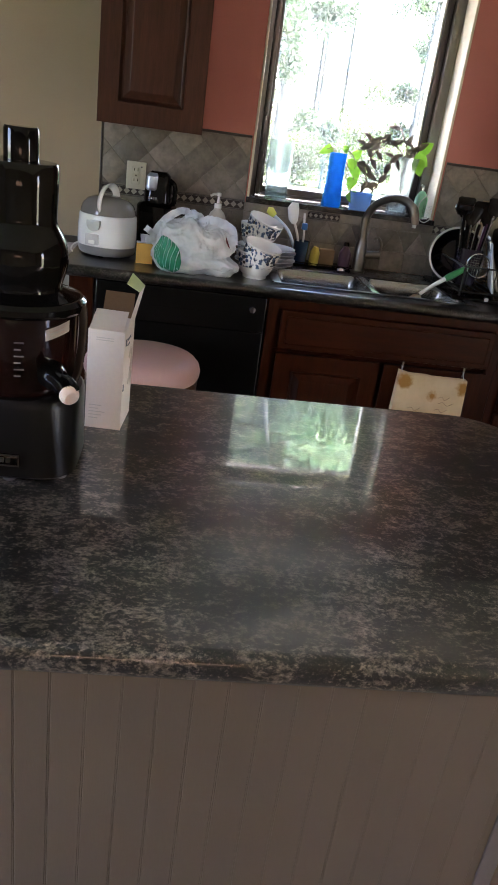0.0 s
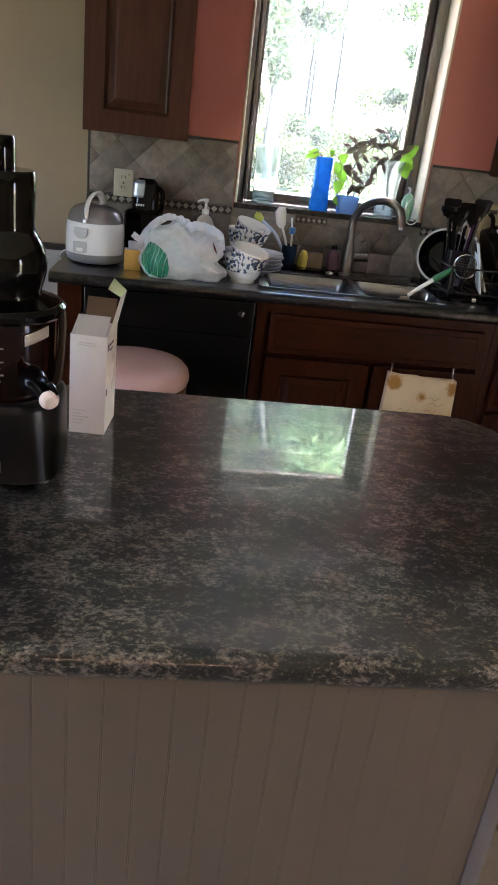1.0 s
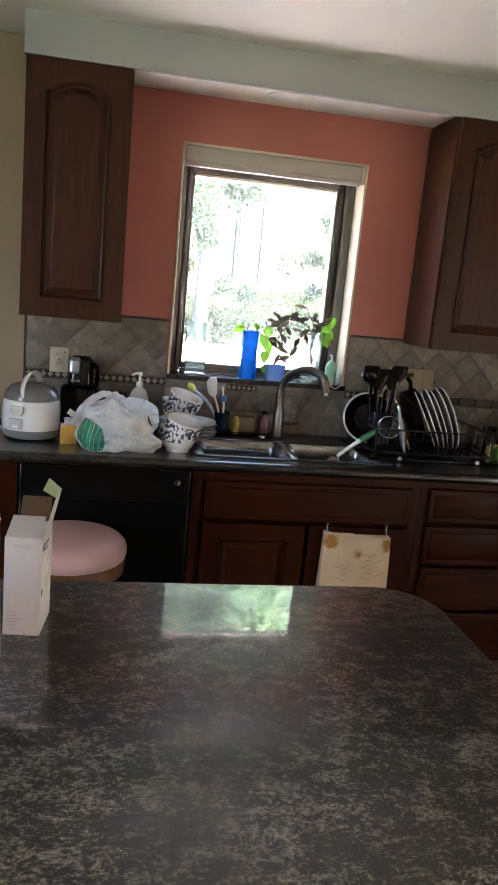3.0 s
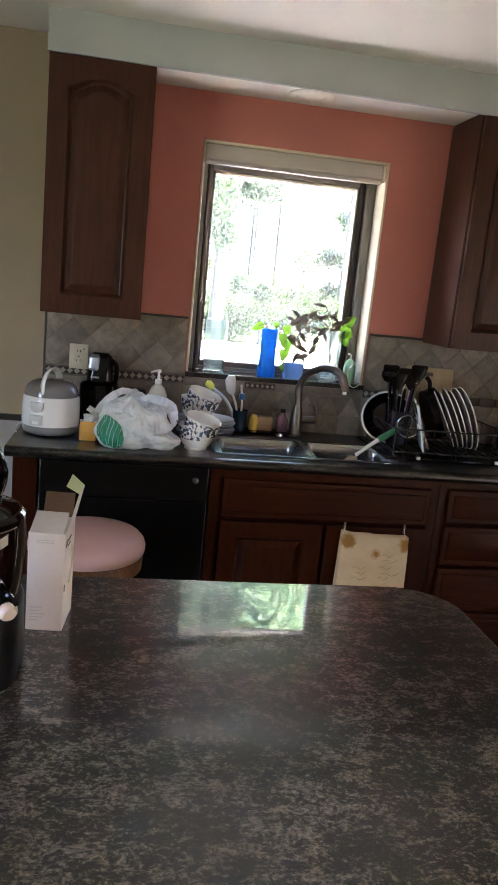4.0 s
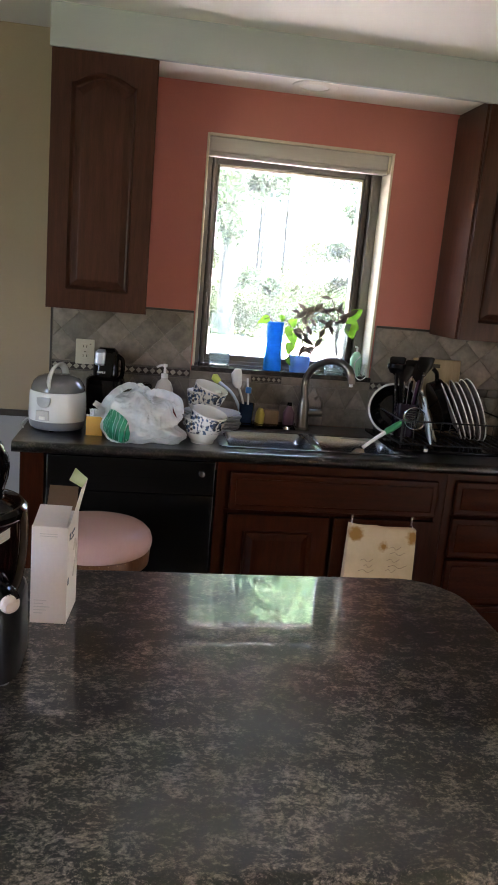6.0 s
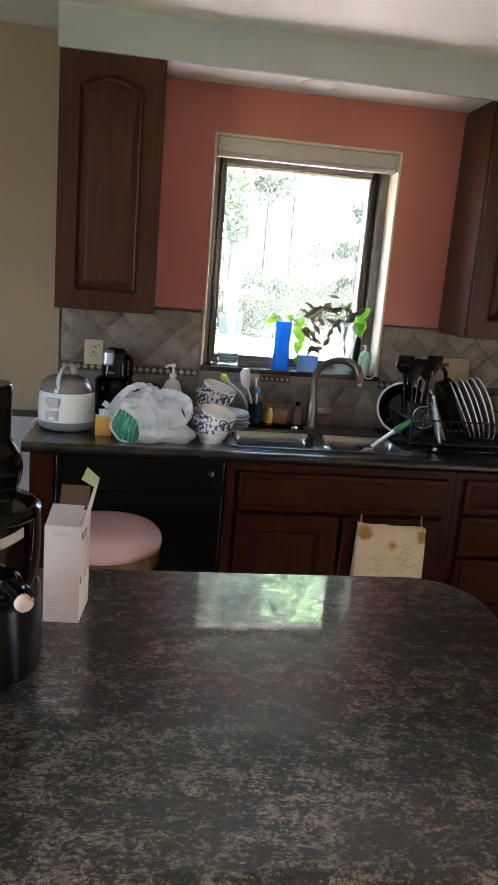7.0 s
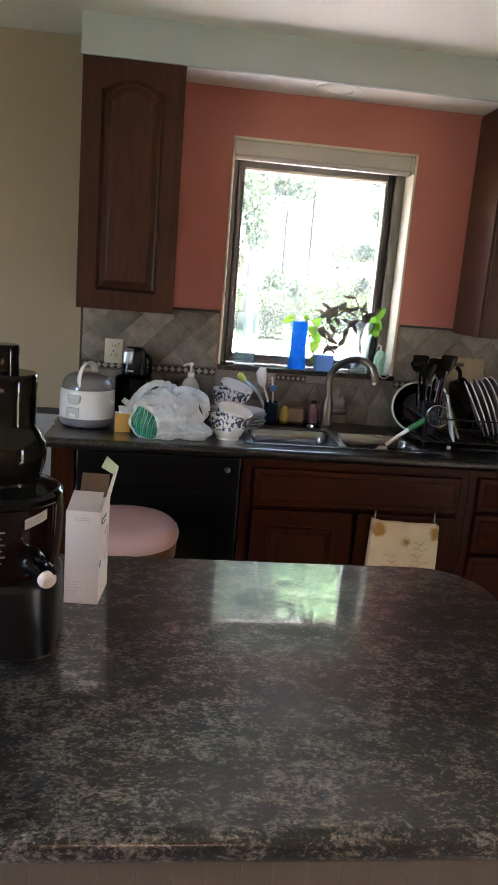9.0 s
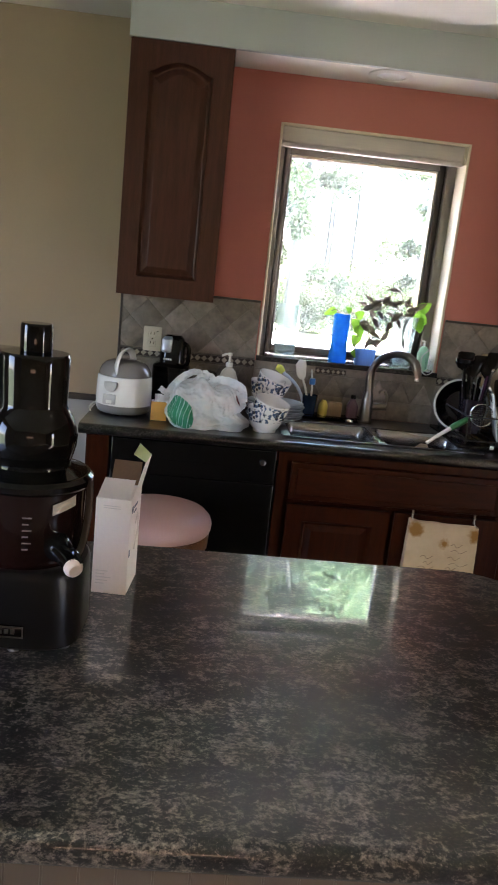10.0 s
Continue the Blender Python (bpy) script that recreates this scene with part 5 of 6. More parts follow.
gb = thing("soap_dispenser", "green translucent soap dispenser on the sill", "soap bottle", (0.985, 3.125, SZ))
part("bottle", loft([(0, 0, 0, 0.024, 0.018, 3), (0.075, 0, 0, 0.027, 0.020, 3), (0.098, 0, 0, 0.018, 0.014, 2.4), (0.108, 0, 0, 0.010, 0.010, 2)], 22), leafy("green_translucent_plastic", (0.34, 0.62, 0.42), (0.46, 0.70, 0.54), 0.5), gb)
part("pump", tube([(0, 0, 0.106), (0, 0, 0.128), (-0.012, -0.01, 0.132)], 0.005, 8), M_WPLASTIC, gb)
sg = thing("small_glass", "small clear glass with a white cord on the sill", "glass", (1.016, 3.105, SZ))
part("glass", lathe([(0.0, 0.0), (0.018, 0.0), (0.022, 0.055), (0.0205, 0.055), (0.017, 0.005), (0.0, 0.005)], 24), M_GLASS, sg)
cord = thing("white_cord", "thin white cord trailing over the sill edge", "cord", (0.985, 3.075, SZ))
part("cord", tube(curve([(0.012, 0.006, 0.10), (-0.02, -0.004, 0.06), (-0.014, -0.012, 0.006), (0.01, -0.012, -0.012), (0.035, -0.01, 0.004), (0.04, 0.0, 0.04)], 7), 0.0022, 6), M_WPLASTIC, cord)

# ---- round the island ----
M_PINK = paint("dusty_pink_vinyl", (0.50, 0.30, 0.27), 0.38, 0.08, 260, 0.15)
M_OAK = wood("warm_brown_wood", (0.10, 0.042, 0.018), (0.20, 0.085, 0.036))
SEAT_Z = 0.716
stool = thing("bar_stool", "round bar stool with a dusty pink vinyl seat", "stool", (-0.105, 2.19, 0.0))
part("cushion", lathe([(0.0, SEAT_Z), (0.08, SEAT_Z - 0.001), (0.14, SEAT_Z - 0.006), (0.170, SEAT_Z - 0.015), (0.184, SEAT_Z - 0.030), (0.1895, SEAT_Z - 0.048), (0.188, SEAT_Z - 0.064), (0.182, SEAT_Z - 0.076), (0.0, SEAT_Z - 0.076)], 56), M_PINK, stool, "padded pink vinyl cushion")
part("seat_ring", lathe([(0.0, SEAT_Z - 0.077), (0.181, SEAT_Z - 0.077), (0.184, SEAT_Z - 0.084), (0.181, SEAT_Z - 0.125), (0.172, SEAT_Z - 0.130), (0.0, SEAT_Z - 0.130)], 56), M_OAK, stool, "turned brown wood ring")
for k in range(40):
    a = 2 * math.pi * k / 40
    if k == 0:
        stud = mesh_of("stud", lathe([(0.0, 0.0016), (0.002, 0.001), (0.0028, 0.0), (0.0, -0.001)], 8), paint("brass_stud", (0.22, 0.14, 0.07), 0.35, 0.1, metal=1.0))
    o = new("stud", stud)
    o.parent = stool
    o.matrix_basis = pose(0.182 * math.cos(a), 0.182 * math.sin(a), SEAT_Z - 0.0825, 0, 90, math.degrees(a))
for k in range(4):
    a = radians(45 + 90 * k)
    part("leg", tube([(0.125 * math.cos(a), 0.125 * math.sin(a), SEAT_Z - 0.129), (0.16 * math.cos(a), 0.16 * math.sin(a), 0.3), (0.19 * math.cos(a), 0.19 * math.sin(a), 0.0)], [0.019, 0.022, 0.015], 12), M_OAK, stool)
part("foot_ring", tube([(0.168 * math.cos(2 * math.pi * k / 40), 0.168 * math.sin(2 * math.pi * k / 40), 0.24) for k in range(40)], 0.010, 8, closed=True), M_OAK, stool)

def stained(name):
    m, nt, b = shader(name, 0.75)
    v = coords(nt)
    c = ramp(nt, fractal(nt, v, 14, 4), [(0.3, (0.54, 0.40, 0.23)), (0.7, (0.64, 0.49, 0.30))])
    for x, z, r in ((0.020, 0.200, 0.040), (0.248, 0.190, 0.036), (0.135, 0.150, 0.026)):
        d = node(nt, "ShaderNodeVectorMath")
        d.operation = "DISTANCE"
        d.inputs[1].default_value = (x, -0.016, z)
        nt.links.new(v, d.inputs[0])
        wob = nt.nodes.new("ShaderNodeMath")
        wob.operation = "MULTIPLY_ADD"
        wob.inputs[1].default_value = 0.03
        nt.links.new(fractal(nt, v, 60, 3), wob.inputs[0])
        nt.links.new(d.outputs["Value"], wob.inputs[2])
        c = blend(nt, ramp(nt, wob.outputs[0], [(r * 0.9, (1, 1, 1)), (r * 0.9 + 0.014, (0, 0, 0))]), c, (0.33, 0.15, 0.02))
    nt.links.new(c, b.inputs["Base Color"])
    relief(nt, b, fractal(nt, v, 40, 3), 0.4, 0.004)
    return m


hb = thing("paper_bag", "cream paper bag with brown flower prints hung on the cabinet door", "bag", (0.838, 2.445, 0.43))
bm = bmesh.new()
cols, rows_ = 14, 12
for side in (0, 1):
    g = []
    for j in range(rows_ + 1):
        row = []
        for i in range(cols + 1):
            u, vv = i / cols, j / rows_
            x = -0.012 + 0.276 * u + (0.006 - 0.012 * u) * vv
            z = 0.226 * vv + (0.010 * (1 - u * 6) if vv == 1 and u < 0.16 else 0) + (-0.004 if vv == 1 and 0.45 < u else 0)
            y = (-0.016 - 0.012 * (1 - vv) + 0.004 * math.sin(9 * u + 3 * vv)) if side == 0 else 0.012
            row.append(bm.verts.new((x, y, z)))
        g.append(row)
    for j in range(rows_):
        for i in range(cols):
            bm.faces.new((g[j][i], g[j][i + 1], g[j + 1][i + 1], g[j + 1][i]))
    if side == 0:
        front_g = g
    else:
        for i in range(cols):
            bm.faces.new((front_g[0][i], front_g[0][i + 1], g[0][i + 1], g[0][i]))
        for j in range(rows_):
            bm.faces.new((front_g[j][0], front_g[j + 1][0], g[j + 1][0], g[j][0]))
            bm.faces.new((front_g[j][cols], front_g[j + 1][cols], g[j + 1][cols], g[j][cols]))
part("paper", bm, stained("printed_cream_paper"), hb, sharp=1.2)
M_INK = paint("faded_brown_ink", (0.24, 0.15, 0.08), 0.7, 0.2)
for x, z, w2 in ((0.045, 0.098, 0.05), (0.06, 0.075, 0.035), (0.042, 0.055, 0.062), (0.155, 0.150, 0.045), (0.160, 0.128, 0.06), (0.150, 0.100, 0.05), (0.158, 0.075, 0.075), (0.150, 0.058, 0.04)):
    part("lettering", tube(curve([(x, -0.0325, z), (x + w2 * 0.3, -0.0335, z + 0.006), (x + w2 * 0.6, -0.033, z - 0.006), (x + w2, -0.0325, z + 0.006)], 5), 0.0009, 5), M_INK, hb)
for x in (0.010, 0.250):
    hk = part("hook", box(x - 0.004, x + 0.004, 0.018, 0.0215, 0.225, 0.262, 0.001), M_NICKEL, hb, "metal over-door hook")
    part("string", tube(curve([(x, 0.016, 0.248), (x - 0.003, 0.008, 0.236), (x + 0.001, 0.0, 0.220)], 4), 0.0012, 6), M_WPLASTIC, hk)

# the opened carton on the island
ob = thing("opened_box", "opened white cardboard box with its flaps standing up", "box", (-0.149, 1.082, TOP), -5)
M_CARD = paint("white_printed_card", (0.86, 0.76, 0.70), 0.45, 0.05, 160, 0.05)
M_KRAFT = paint("brown_kraft_card", (0.20, 0.105, 0.05), 0.75, 0.12)
BW, BD, BH = 0.062, 0.096, 0.178
for nm, b in (("front", (0, BW, 0, 0.0012, 0, BH)), ("back", (0, BW, BD - 0.0012, BD, 0, BH)), ("side", (0, 0.0012, 0.0013, BD - 0.0013, 0, BH)), ("side", (BW - 0.0012, BW, 0.0013, BD - 0.0013, 0, BH)), ("bottom", (0.0013, BW - 0.0013, 0.0013, BD - 0.0013, 0, 0.0012))):
    part(nm, box(*b), M_CARD, ob)


def flap(pts, thick=0.0011):
    bm = bmesh.new()
    vs = [bm.verts.new(p) for p in pts]
    bm.faces.new(vs)
    bmesh.ops.solidify(bm, geom=bm.faces[:], thickness=thick)
    return bm


part("top_flap", flap([(0.001, 0.001, BH), (BW - 0.004, 0.001, BH), (BW - 0.004, BD * 0.55, BH + 0.022), (0.002, BD * 0.55, BH + 0.022)]), M_CARD, ob, "white dust flap")
part("kraft_flap", flap([(0.004, BD - 0.002, BH), (BW - 0.004, BD - 0.002, BH), (BW - 0.004, BD + 0.012, BH + 0.042), (0.006, BD + 0.012, BH + 0.042)]), M_KRAFT, ob, "brown inside of the back flap")
lidf = part("lid_flap", flap([(BW, 0.004, BH - 0.002), (BW, BD - 0.004, BH - 0.002), (BW + 0.014, BD, BH + 0.062), (BW + 0.014, 0.030, BH + 0.062)]), M_CARD, ob, "lid flap standing up")
# the green window light on this flap is put into its card colour
part("tuck_flap", flap([(BW + 0.014, BD, BH + 0.062), (BW + 0.014, 0.036, BH + 0.062), (BW - 0.010, 0.044, BH + 0.072), (BW - 0.008, BD - 0.004, BH + 0.082)]), leafy("window_lit_card", (0.62, 0.66, 0.36), (0.70, 0.74, 0.46), 0.5), lidf, "tuck flap, yellow-green window light put in its colour")
M_GREYINK = paint("grey_print", (0.68, 0.60, 0.55), 0.5)
for k in range(5):
    part("lettering", box(0.006, 0.022 + 0.006 * (k % 3), -0.0006, 0.0004, 0.018 + 0.006 * k, 0.0195 + 0.006 * k), M_GREYINK, ob)
for k in range(2):
    part("lettering", box(0.014, 0.044, -0.0006, 0.0004, 0.160 + 0.004 * k, 0.1615 + 0.004 * k), M_GREYINK, ob)
M_NAVY = paint("navy_print", (0.05, 0.06, 0.10), 0.4)
for y0, z0, dy, dz in ((0.012, 0.150, 0.010, 0.012), (0.006, 0.070, 0.008, 0.012), (0.03, 0.155, 0.03, 0.004), (0.03, 0.146, 0.022, 0.003)):
    part("lettering", box(BW - 0.0004, BW + 0.0006, y0, y0 + dy, z0, z0 + dz), M_NAVY, ob)
part("picture", tube(curve([(BW + 0.0004, 0.05, 0.07), (BW + 0.0004, 0.075, 0.11), (BW + 0.0004, 0.066, 0.135), (BW + 0.0004, 0.05, 0.12)], 6), 0.0018, 6), M_GREYINK, ob, "grey printed curve")

# the juicer
jx, jy = -0.228, 0.935
ju = thing("juicer", "tall black upright juicer with a glossy bowl and feed tube", "juicer", (jx, jy, TOP))
part("motor_base", loft([(0.008, -0.004, 0.005, 0.091, 0.090, 4), (0.012, -0.004, 0.005, 0.096, 0.094, 4), (0.06, -0.004, 0.005, 0.096, 0.094, 3.4), (0.118, -0.003, 0.002, 0.0955, 0.093, 2.8), (0.126, -0.002, 0.001, 0.094, 0.0915, 2.5), (0.1305, 0, 0, 0.090, 0.088, 2.2), (0.1315, 0, 0, 0.084, 0.084, 2.0)], 64), M_CHARCOAL, ju, "satin charcoal motor base")
plate = part("name_plate", box(-0.055, 0.018, -0.0945, -0.089, 0.032, 0.050, 0.002), M_BLACK_GLOSS, ju, "small framed name plate")
part("plate_frame", ring([(-0.055, 0.032), (0.018, 0.032), (0.018, 0.050), (-0.055, 0.050)], [(-0.053, 0.034), (0.016, 0.034), (0.016, 0.048), (-0.053, 0.048)], -0.0955, -0.094), M_NICKEL, plate)
for k in range(6):
    part("lettering", box(-0.045 + 0.009 * k, -0.039 + 0.009 * k, -0.0956, -0.094, 0.038, 0.045), M_NICKEL, plate)
for x in (-0.07, 0.0, 0.07):
    part("foot", lathe([(0.0, 0.0), (0.009, 0.0), (0.010, 0.009), (0.0, 0.009)], 14, m=Matrix.Translation((x, -0.07 if x == 0 else -0.05, 0))), M_GPLASTIC, ju)
M_TINT = paint("dark_red_brown_bowl", (0.012, 0.0035, 0.003), 0.06, 0.3, 30, 0.0, large=6, gloss=0.4)
bw = part("juice_bowl", lathe([(0.0, 0.132), (0.079, 0.132), (0.082, 0.138), (0.0835, 0.20), (0.0845, 0.245), (0.0, 0.245)], 56), M_TINT, ju, "dark red tinted juice bowl")
part("collar", lathe([(0.0, 0.2455), (0.088, 0.2455), (0.092, 0.250), (0.0925, 0.258), (0.087, 0.264), (0.0, 0.264)], 56), M_BLACK_GLOSS, ju)
part("hopper", lathe([(0.0, 0.2645), (0.083, 0.2645), (0.072, 0.2675), (0.058, 0.273), (0.0575, 0.280), (0.061, 0.291), (0.0645, 0.304), (0.0658, 0.318), (0.0640, 0.333), (0.057, 0.349), (0.0495, 0.361), (0.0485, 0.368), (0.0495, 0.40), (0.050, 0.436), (0.048, 0.440), (0.0, 0.440)], 56, wave=lambda a, z: 1.0), M_BLACK_GLOSS, ju)
part("hopper_tray", loft([(0.345, -0.055, 0.02, 0.045, 0.040, 3), (0.36, -0.06, 0.02, 0.050, 0.045, 3), (0.436, -0.062, 0.02, 0.052, 0.047, 3), (0.4375, -0.062, 0.02, 0.048, 0.043, 3)], 32), M_BLACK_GLOSS, ju)
part("feed_tube", lathe([(0.0, 0.4405), (0.023, 0.4405), (0.023, 0.478), (0.0215, 0.482), (0.0, 0.482)], 36), M_BLACK_GLOSS, ju)
sp_ = part("spout", tube(curve([(0.056, -0.062, 0.166), (0.073, -0.090, 0.164), (0.089, -0.114, 0.158)], 5), [0.021, 0.020, 0.0185, 0.017, 0.0155, 0.0145, 0.014, 0.0135, 0.013, 0.013, 0.013], 20), M_BLACK_GLOSS, ju)
# the cap's bright pinkish highlight is put into its base colour
part("spout_cap", lathe([(0.0, 0.008), (0.009, 0.007), (0.0125, 0.003), (0.0135, 0.0), (0.0135, -0.005), (0.0, -0.005)], 24, m=Matrix.Translation((0.090, -0.116, 0.157)) @ Vector((0.5, -0.84, -0.2)).to_track_quat("Z", "Y").to_matrix().to_4x4()), paint("highlit_spout_cap", (0.70, 0.56, 0.50), 0.3, 0.05), sp_, "spout cap with its pinkish highlight put in the colour")
part("cap_lever", tube(curve([(0.078, -0.095, 0.178), (0.090, -0.108, 0.176), (0.099, -0.114, 0.164)], 5), 0.0045, 8), M_BLACK_GLOSS, sp_)
hp = curve([(0.090, -0.018, 0.256), (0.0935, -0.03, 0.235), (0.0925, -0.034, 0.20), (0.088, -0.038, 0.165), (0.080, -0.04, 0.142)], 6)
part("bowl_handle", tube(hp, [0.0075] * len(hp), 12, flat=0.6), paint("dark_brown_trim", (0.055, 0.040, 0.032), 0.25, 0.1), ju, "dark brown carrying bail")
bm = bmesh.new()
rows_ = []
for z in (0.220, 0.236):
    rows_.append([bm.verts.new((0.0865 * math.sin(radians(a)), -0.0865 * math.cos(radians(a)), z + 0.00035 * (a - 46))) for a in range(34, 62, 3)])
for i in range(len(rows_[0]) - 1):
    bm.faces.new((rows_[0][i], rows_[0][i + 1], rows_[1][i + 1], rows_[1][i]))
bmesh.ops.solidify(bm, geom=bm.faces[:], thickness=0.001)
lab = part("label", bm, M_WPLASTIC, ju, "small white label")
for k in range(2):
    part("lettering", tube([(0.0878 * math.sin(radians(a)), -0.0878 * math.cos(radians(a)), 0.225 + 0.006 * k + 0.00035 * (a - 46)) for a in range(38, 58, 4)], 0.0007, 5), M_GREYINK, lab)
for k in range(6):
    z, w2 = 0.166 + 0.0095 * k, 0.018 if k % 2 else 0.011
    a0 = 6
    part("scale_mark", tube([(0.0848 * math.sin(radians(a)), -0.0848 * math.cos(radians(a)), z) for a in range(a0, a0 + (12 if k % 2 else 7), 3)], 0.0011, 5), M_GPLASTIC, bw, "pale printed scale mark")

# ---- outside the window ----
def lawn_material():
    return paint("lawn_grass", (0.14, 0.18, 0.07), 0.9, 0.35, 30, 0.5, large=0.4)


solid("ground", box(-400, 400, -400, 700, -0.55, -0.5), lawn_material(), "green lawn stretching away behind the house", "ground", "structure")
# widened, unseen, towards the house to bounce sun up onto soffit and ceiling
solid("driveway", box(-40, 60, 4.2, 25.5, -0.49, -0.45), paint("pale_concrete", (0.62, 0.59, 0.54), 0.85, 0.1, 20, 0.2), "pale concrete driveway across the lawn", "road", "structure")
M_BARK = paint("grey_bark", (0.045, 0.053, 0.043), 0.9, 0.35, 30, 0.8, large=5, stretch=(1, 1, 0.3))
# canopy and pale leaves have far haze and extra sunlight put into their colour
M_CANOPY = leafy("brightened_canopy_leaves", (0.20, 0.33, 0.17), (0.32, 0.47, 0.26), 0.55, 0.7)
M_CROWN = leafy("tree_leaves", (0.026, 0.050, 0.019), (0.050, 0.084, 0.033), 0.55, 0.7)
M_PALE = leafy("hazed_tree_leaves", (0.07, 0.10, 0.05), (0.11, 0.15, 0.08), 0.6, 0.7)
M_BUSH = leafy("bush_leaves", (0.028, 0.056, 0.010), (0.060, 0.092, 0.018), 0.5, 1.5)


def leaf_cloud(blobs, count, size, seed):
    """Many small leaves scattered in uneven clumps; each leaf a folded quad."""
    r = random.Random(seed)
    verts, faces = [], []
    for _ in range(count):
        cx, cy, cz, rad = r.choice(blobs)
        d = Vector((r.gauss(0, 1), r.gauss(0, 1), r.gauss(0, 0.8)))
        d = d.normalized() * rad * r.random() ** 0.4
        c = Vector((cx, cy, cz)) + d
        a = Vector((r.gauss(0, 1), r.gauss(0, 1), r.gauss(0, 1))).normalized()
        b = a.cross(Vector((r.gauss(0, 1), r.gauss(0, 1), r.gauss(0, 1)))).normalized()
        s = size * r.uniform(0.6, 1.4)
        k = len(verts)
        verts += [c - a * s, c + b * s * 0.45 + a * 0.1 * s, c + a * s, c - b * s * 0.45 + a * 0.1 * s]
        faces.append((k, k + 1, k + 2, k + 3))
    me = bpy.data.meshes.new("leaves")
    me.from_pydata([tuple(v) for v in verts], [], faces)
    return me


def tree(x, y, height, lean, seed, leaves=14000, low=0.33, leaf=0.105, foliage=None, spread=1.0, thick=0.30):
    r = random.Random(seed)
    tr = thing("tree", "tall leafy garden tree with a grey trunk", "tree", (x, y, -0.5), group="garden trees")
    pts = [(lean * t * t + 0.12 * math.sin(3 * t + seed), 0.1 * math.sin(2 * t), height * t) for t in [i / 10 for i in range(11)]]
    trunk = tube(pts, [thick * (1 - 0.085 * i) for i in range(11)], 12)
    blobs = []
    for k in range(11):
        t = low + (0.98 - low) * k / 10
        base = Vector(pts[min(10, int(t * 10))])
        a = r.uniform(0, 6.28)
        reach = r.uniform(1.2, 3.6) * (1.15 - 0.5 * t) * spread
        tip = base + Vector((math.cos(a) * reach, math.sin(a) * reach, r.uniform(0.3, 0.9)))
        tube(curve([base, (base + tip) / 2 + Vector((0, 0, 0.25)), tip], 4), [0.07 * (1 - 0.09 * i) * (1.2 - t) for i in range(9)], 7, bm=trunk)
        blobs += [(tip.x, tip.y, tip.z, r.uniform(0.8, 1.6) * spread), ((base.x + tip.x) / 2, (base.y + tip.y) / 2, (base.z + tip.z) / 2 + 0.4, r.uniform(0.6, 1.2) * spread)]
    part("trunk", trunk, M_BARK, tr)
    me = leaf_cloud(blobs, leaves, leaf, seed)
    me.materials.append(foliage or M_CROWN)
    crown = new("crown", me)
    crown.parent = tr


def bush(x, y, w2, h2, seed, leaves=4200):
    r = random.Random(seed)
    b = thing("bush", "rounded yellow-green garden bush on the lawn", "bush", (x, y, -0.5), group="garden bushes")
    blobs = [(r.uniform(-w2, w2), r.uniform(-0.5, 0.5), r.uniform(0.3, 1) * h2 * (1 - 0.3 * abs(k % 3 - 1)), r.uniform(0.45, 0.75)) for k in range(12)]
    stem = tube([(0, 0, 0), (0.05, 0, h2 * 0.5), (0, 0.05, h2 * 0.8)], [0.06, 0.04, 0.02], 7)
    for q in blobs:
        tube(curve([(0, 0, h2 * 0.2), (q[0] * 0.5, q[1] * 0.5, q[2] * 0.6), (q[0], q[1], q[2])], 4), 0.018, 5, bm=stem)
    part("branches", stem, M_BARK, b)
    me = leaf_cloud(blobs, leaves, 0.06, seed)
    me.materials.append(M_BUSH)
    o = new("leaves", me)
    o.parent = b


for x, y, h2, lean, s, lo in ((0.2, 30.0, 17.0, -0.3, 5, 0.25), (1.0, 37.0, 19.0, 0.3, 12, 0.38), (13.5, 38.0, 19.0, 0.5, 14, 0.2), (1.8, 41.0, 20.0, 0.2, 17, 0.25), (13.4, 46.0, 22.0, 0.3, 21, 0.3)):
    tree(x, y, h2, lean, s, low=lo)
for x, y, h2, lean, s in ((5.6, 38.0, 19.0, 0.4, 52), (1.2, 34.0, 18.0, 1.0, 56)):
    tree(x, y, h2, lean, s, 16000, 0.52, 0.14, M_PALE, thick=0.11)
tree(1.5, 27.5, 13.0, 0.9, 58, 14000, 0.14)
tree(2.75, 27.0, 16.0, 2.2, 2, 9000, 0.14, spread=0.45)
tree(8.4, 31.0, 15.0, 0.5, 7, 4000, 0.12, spread=0.5, thick=0.13)
tree(9.6, 34.0, 16.0, -0.4, 9, 7000, 0.16, spread=0.6, thick=0.12)
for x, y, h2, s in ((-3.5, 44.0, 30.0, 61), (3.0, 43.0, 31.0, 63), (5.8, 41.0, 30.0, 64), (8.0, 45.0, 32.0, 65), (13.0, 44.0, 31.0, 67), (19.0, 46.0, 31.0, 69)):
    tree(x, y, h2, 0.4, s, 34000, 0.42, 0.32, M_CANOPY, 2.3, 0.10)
for x, y, w2, h2, s in ((3.0, 28.0, 1.1, 1.5, 31), (4.6, 27.6, 1.3, 2.2, 33), (6.3, 28.2, 1.3, 2.0, 35), (7.9, 28.6, 1.4, 2.4, 37), (1.4, 28.5, 1.2, 1.6, 39), (9.6, 29.0, 1.5, 2.4, 41), (5.4, 32.0, 1.8, 2.9, 43), (2.4, 33.0, 1.8, 2.6, 45), (2.2, 30.0, 1.0, 4.6, 47), (7.0, 31.5, 1.2, 3.9, 49)):
    bush(x, y, w2, h2, s)

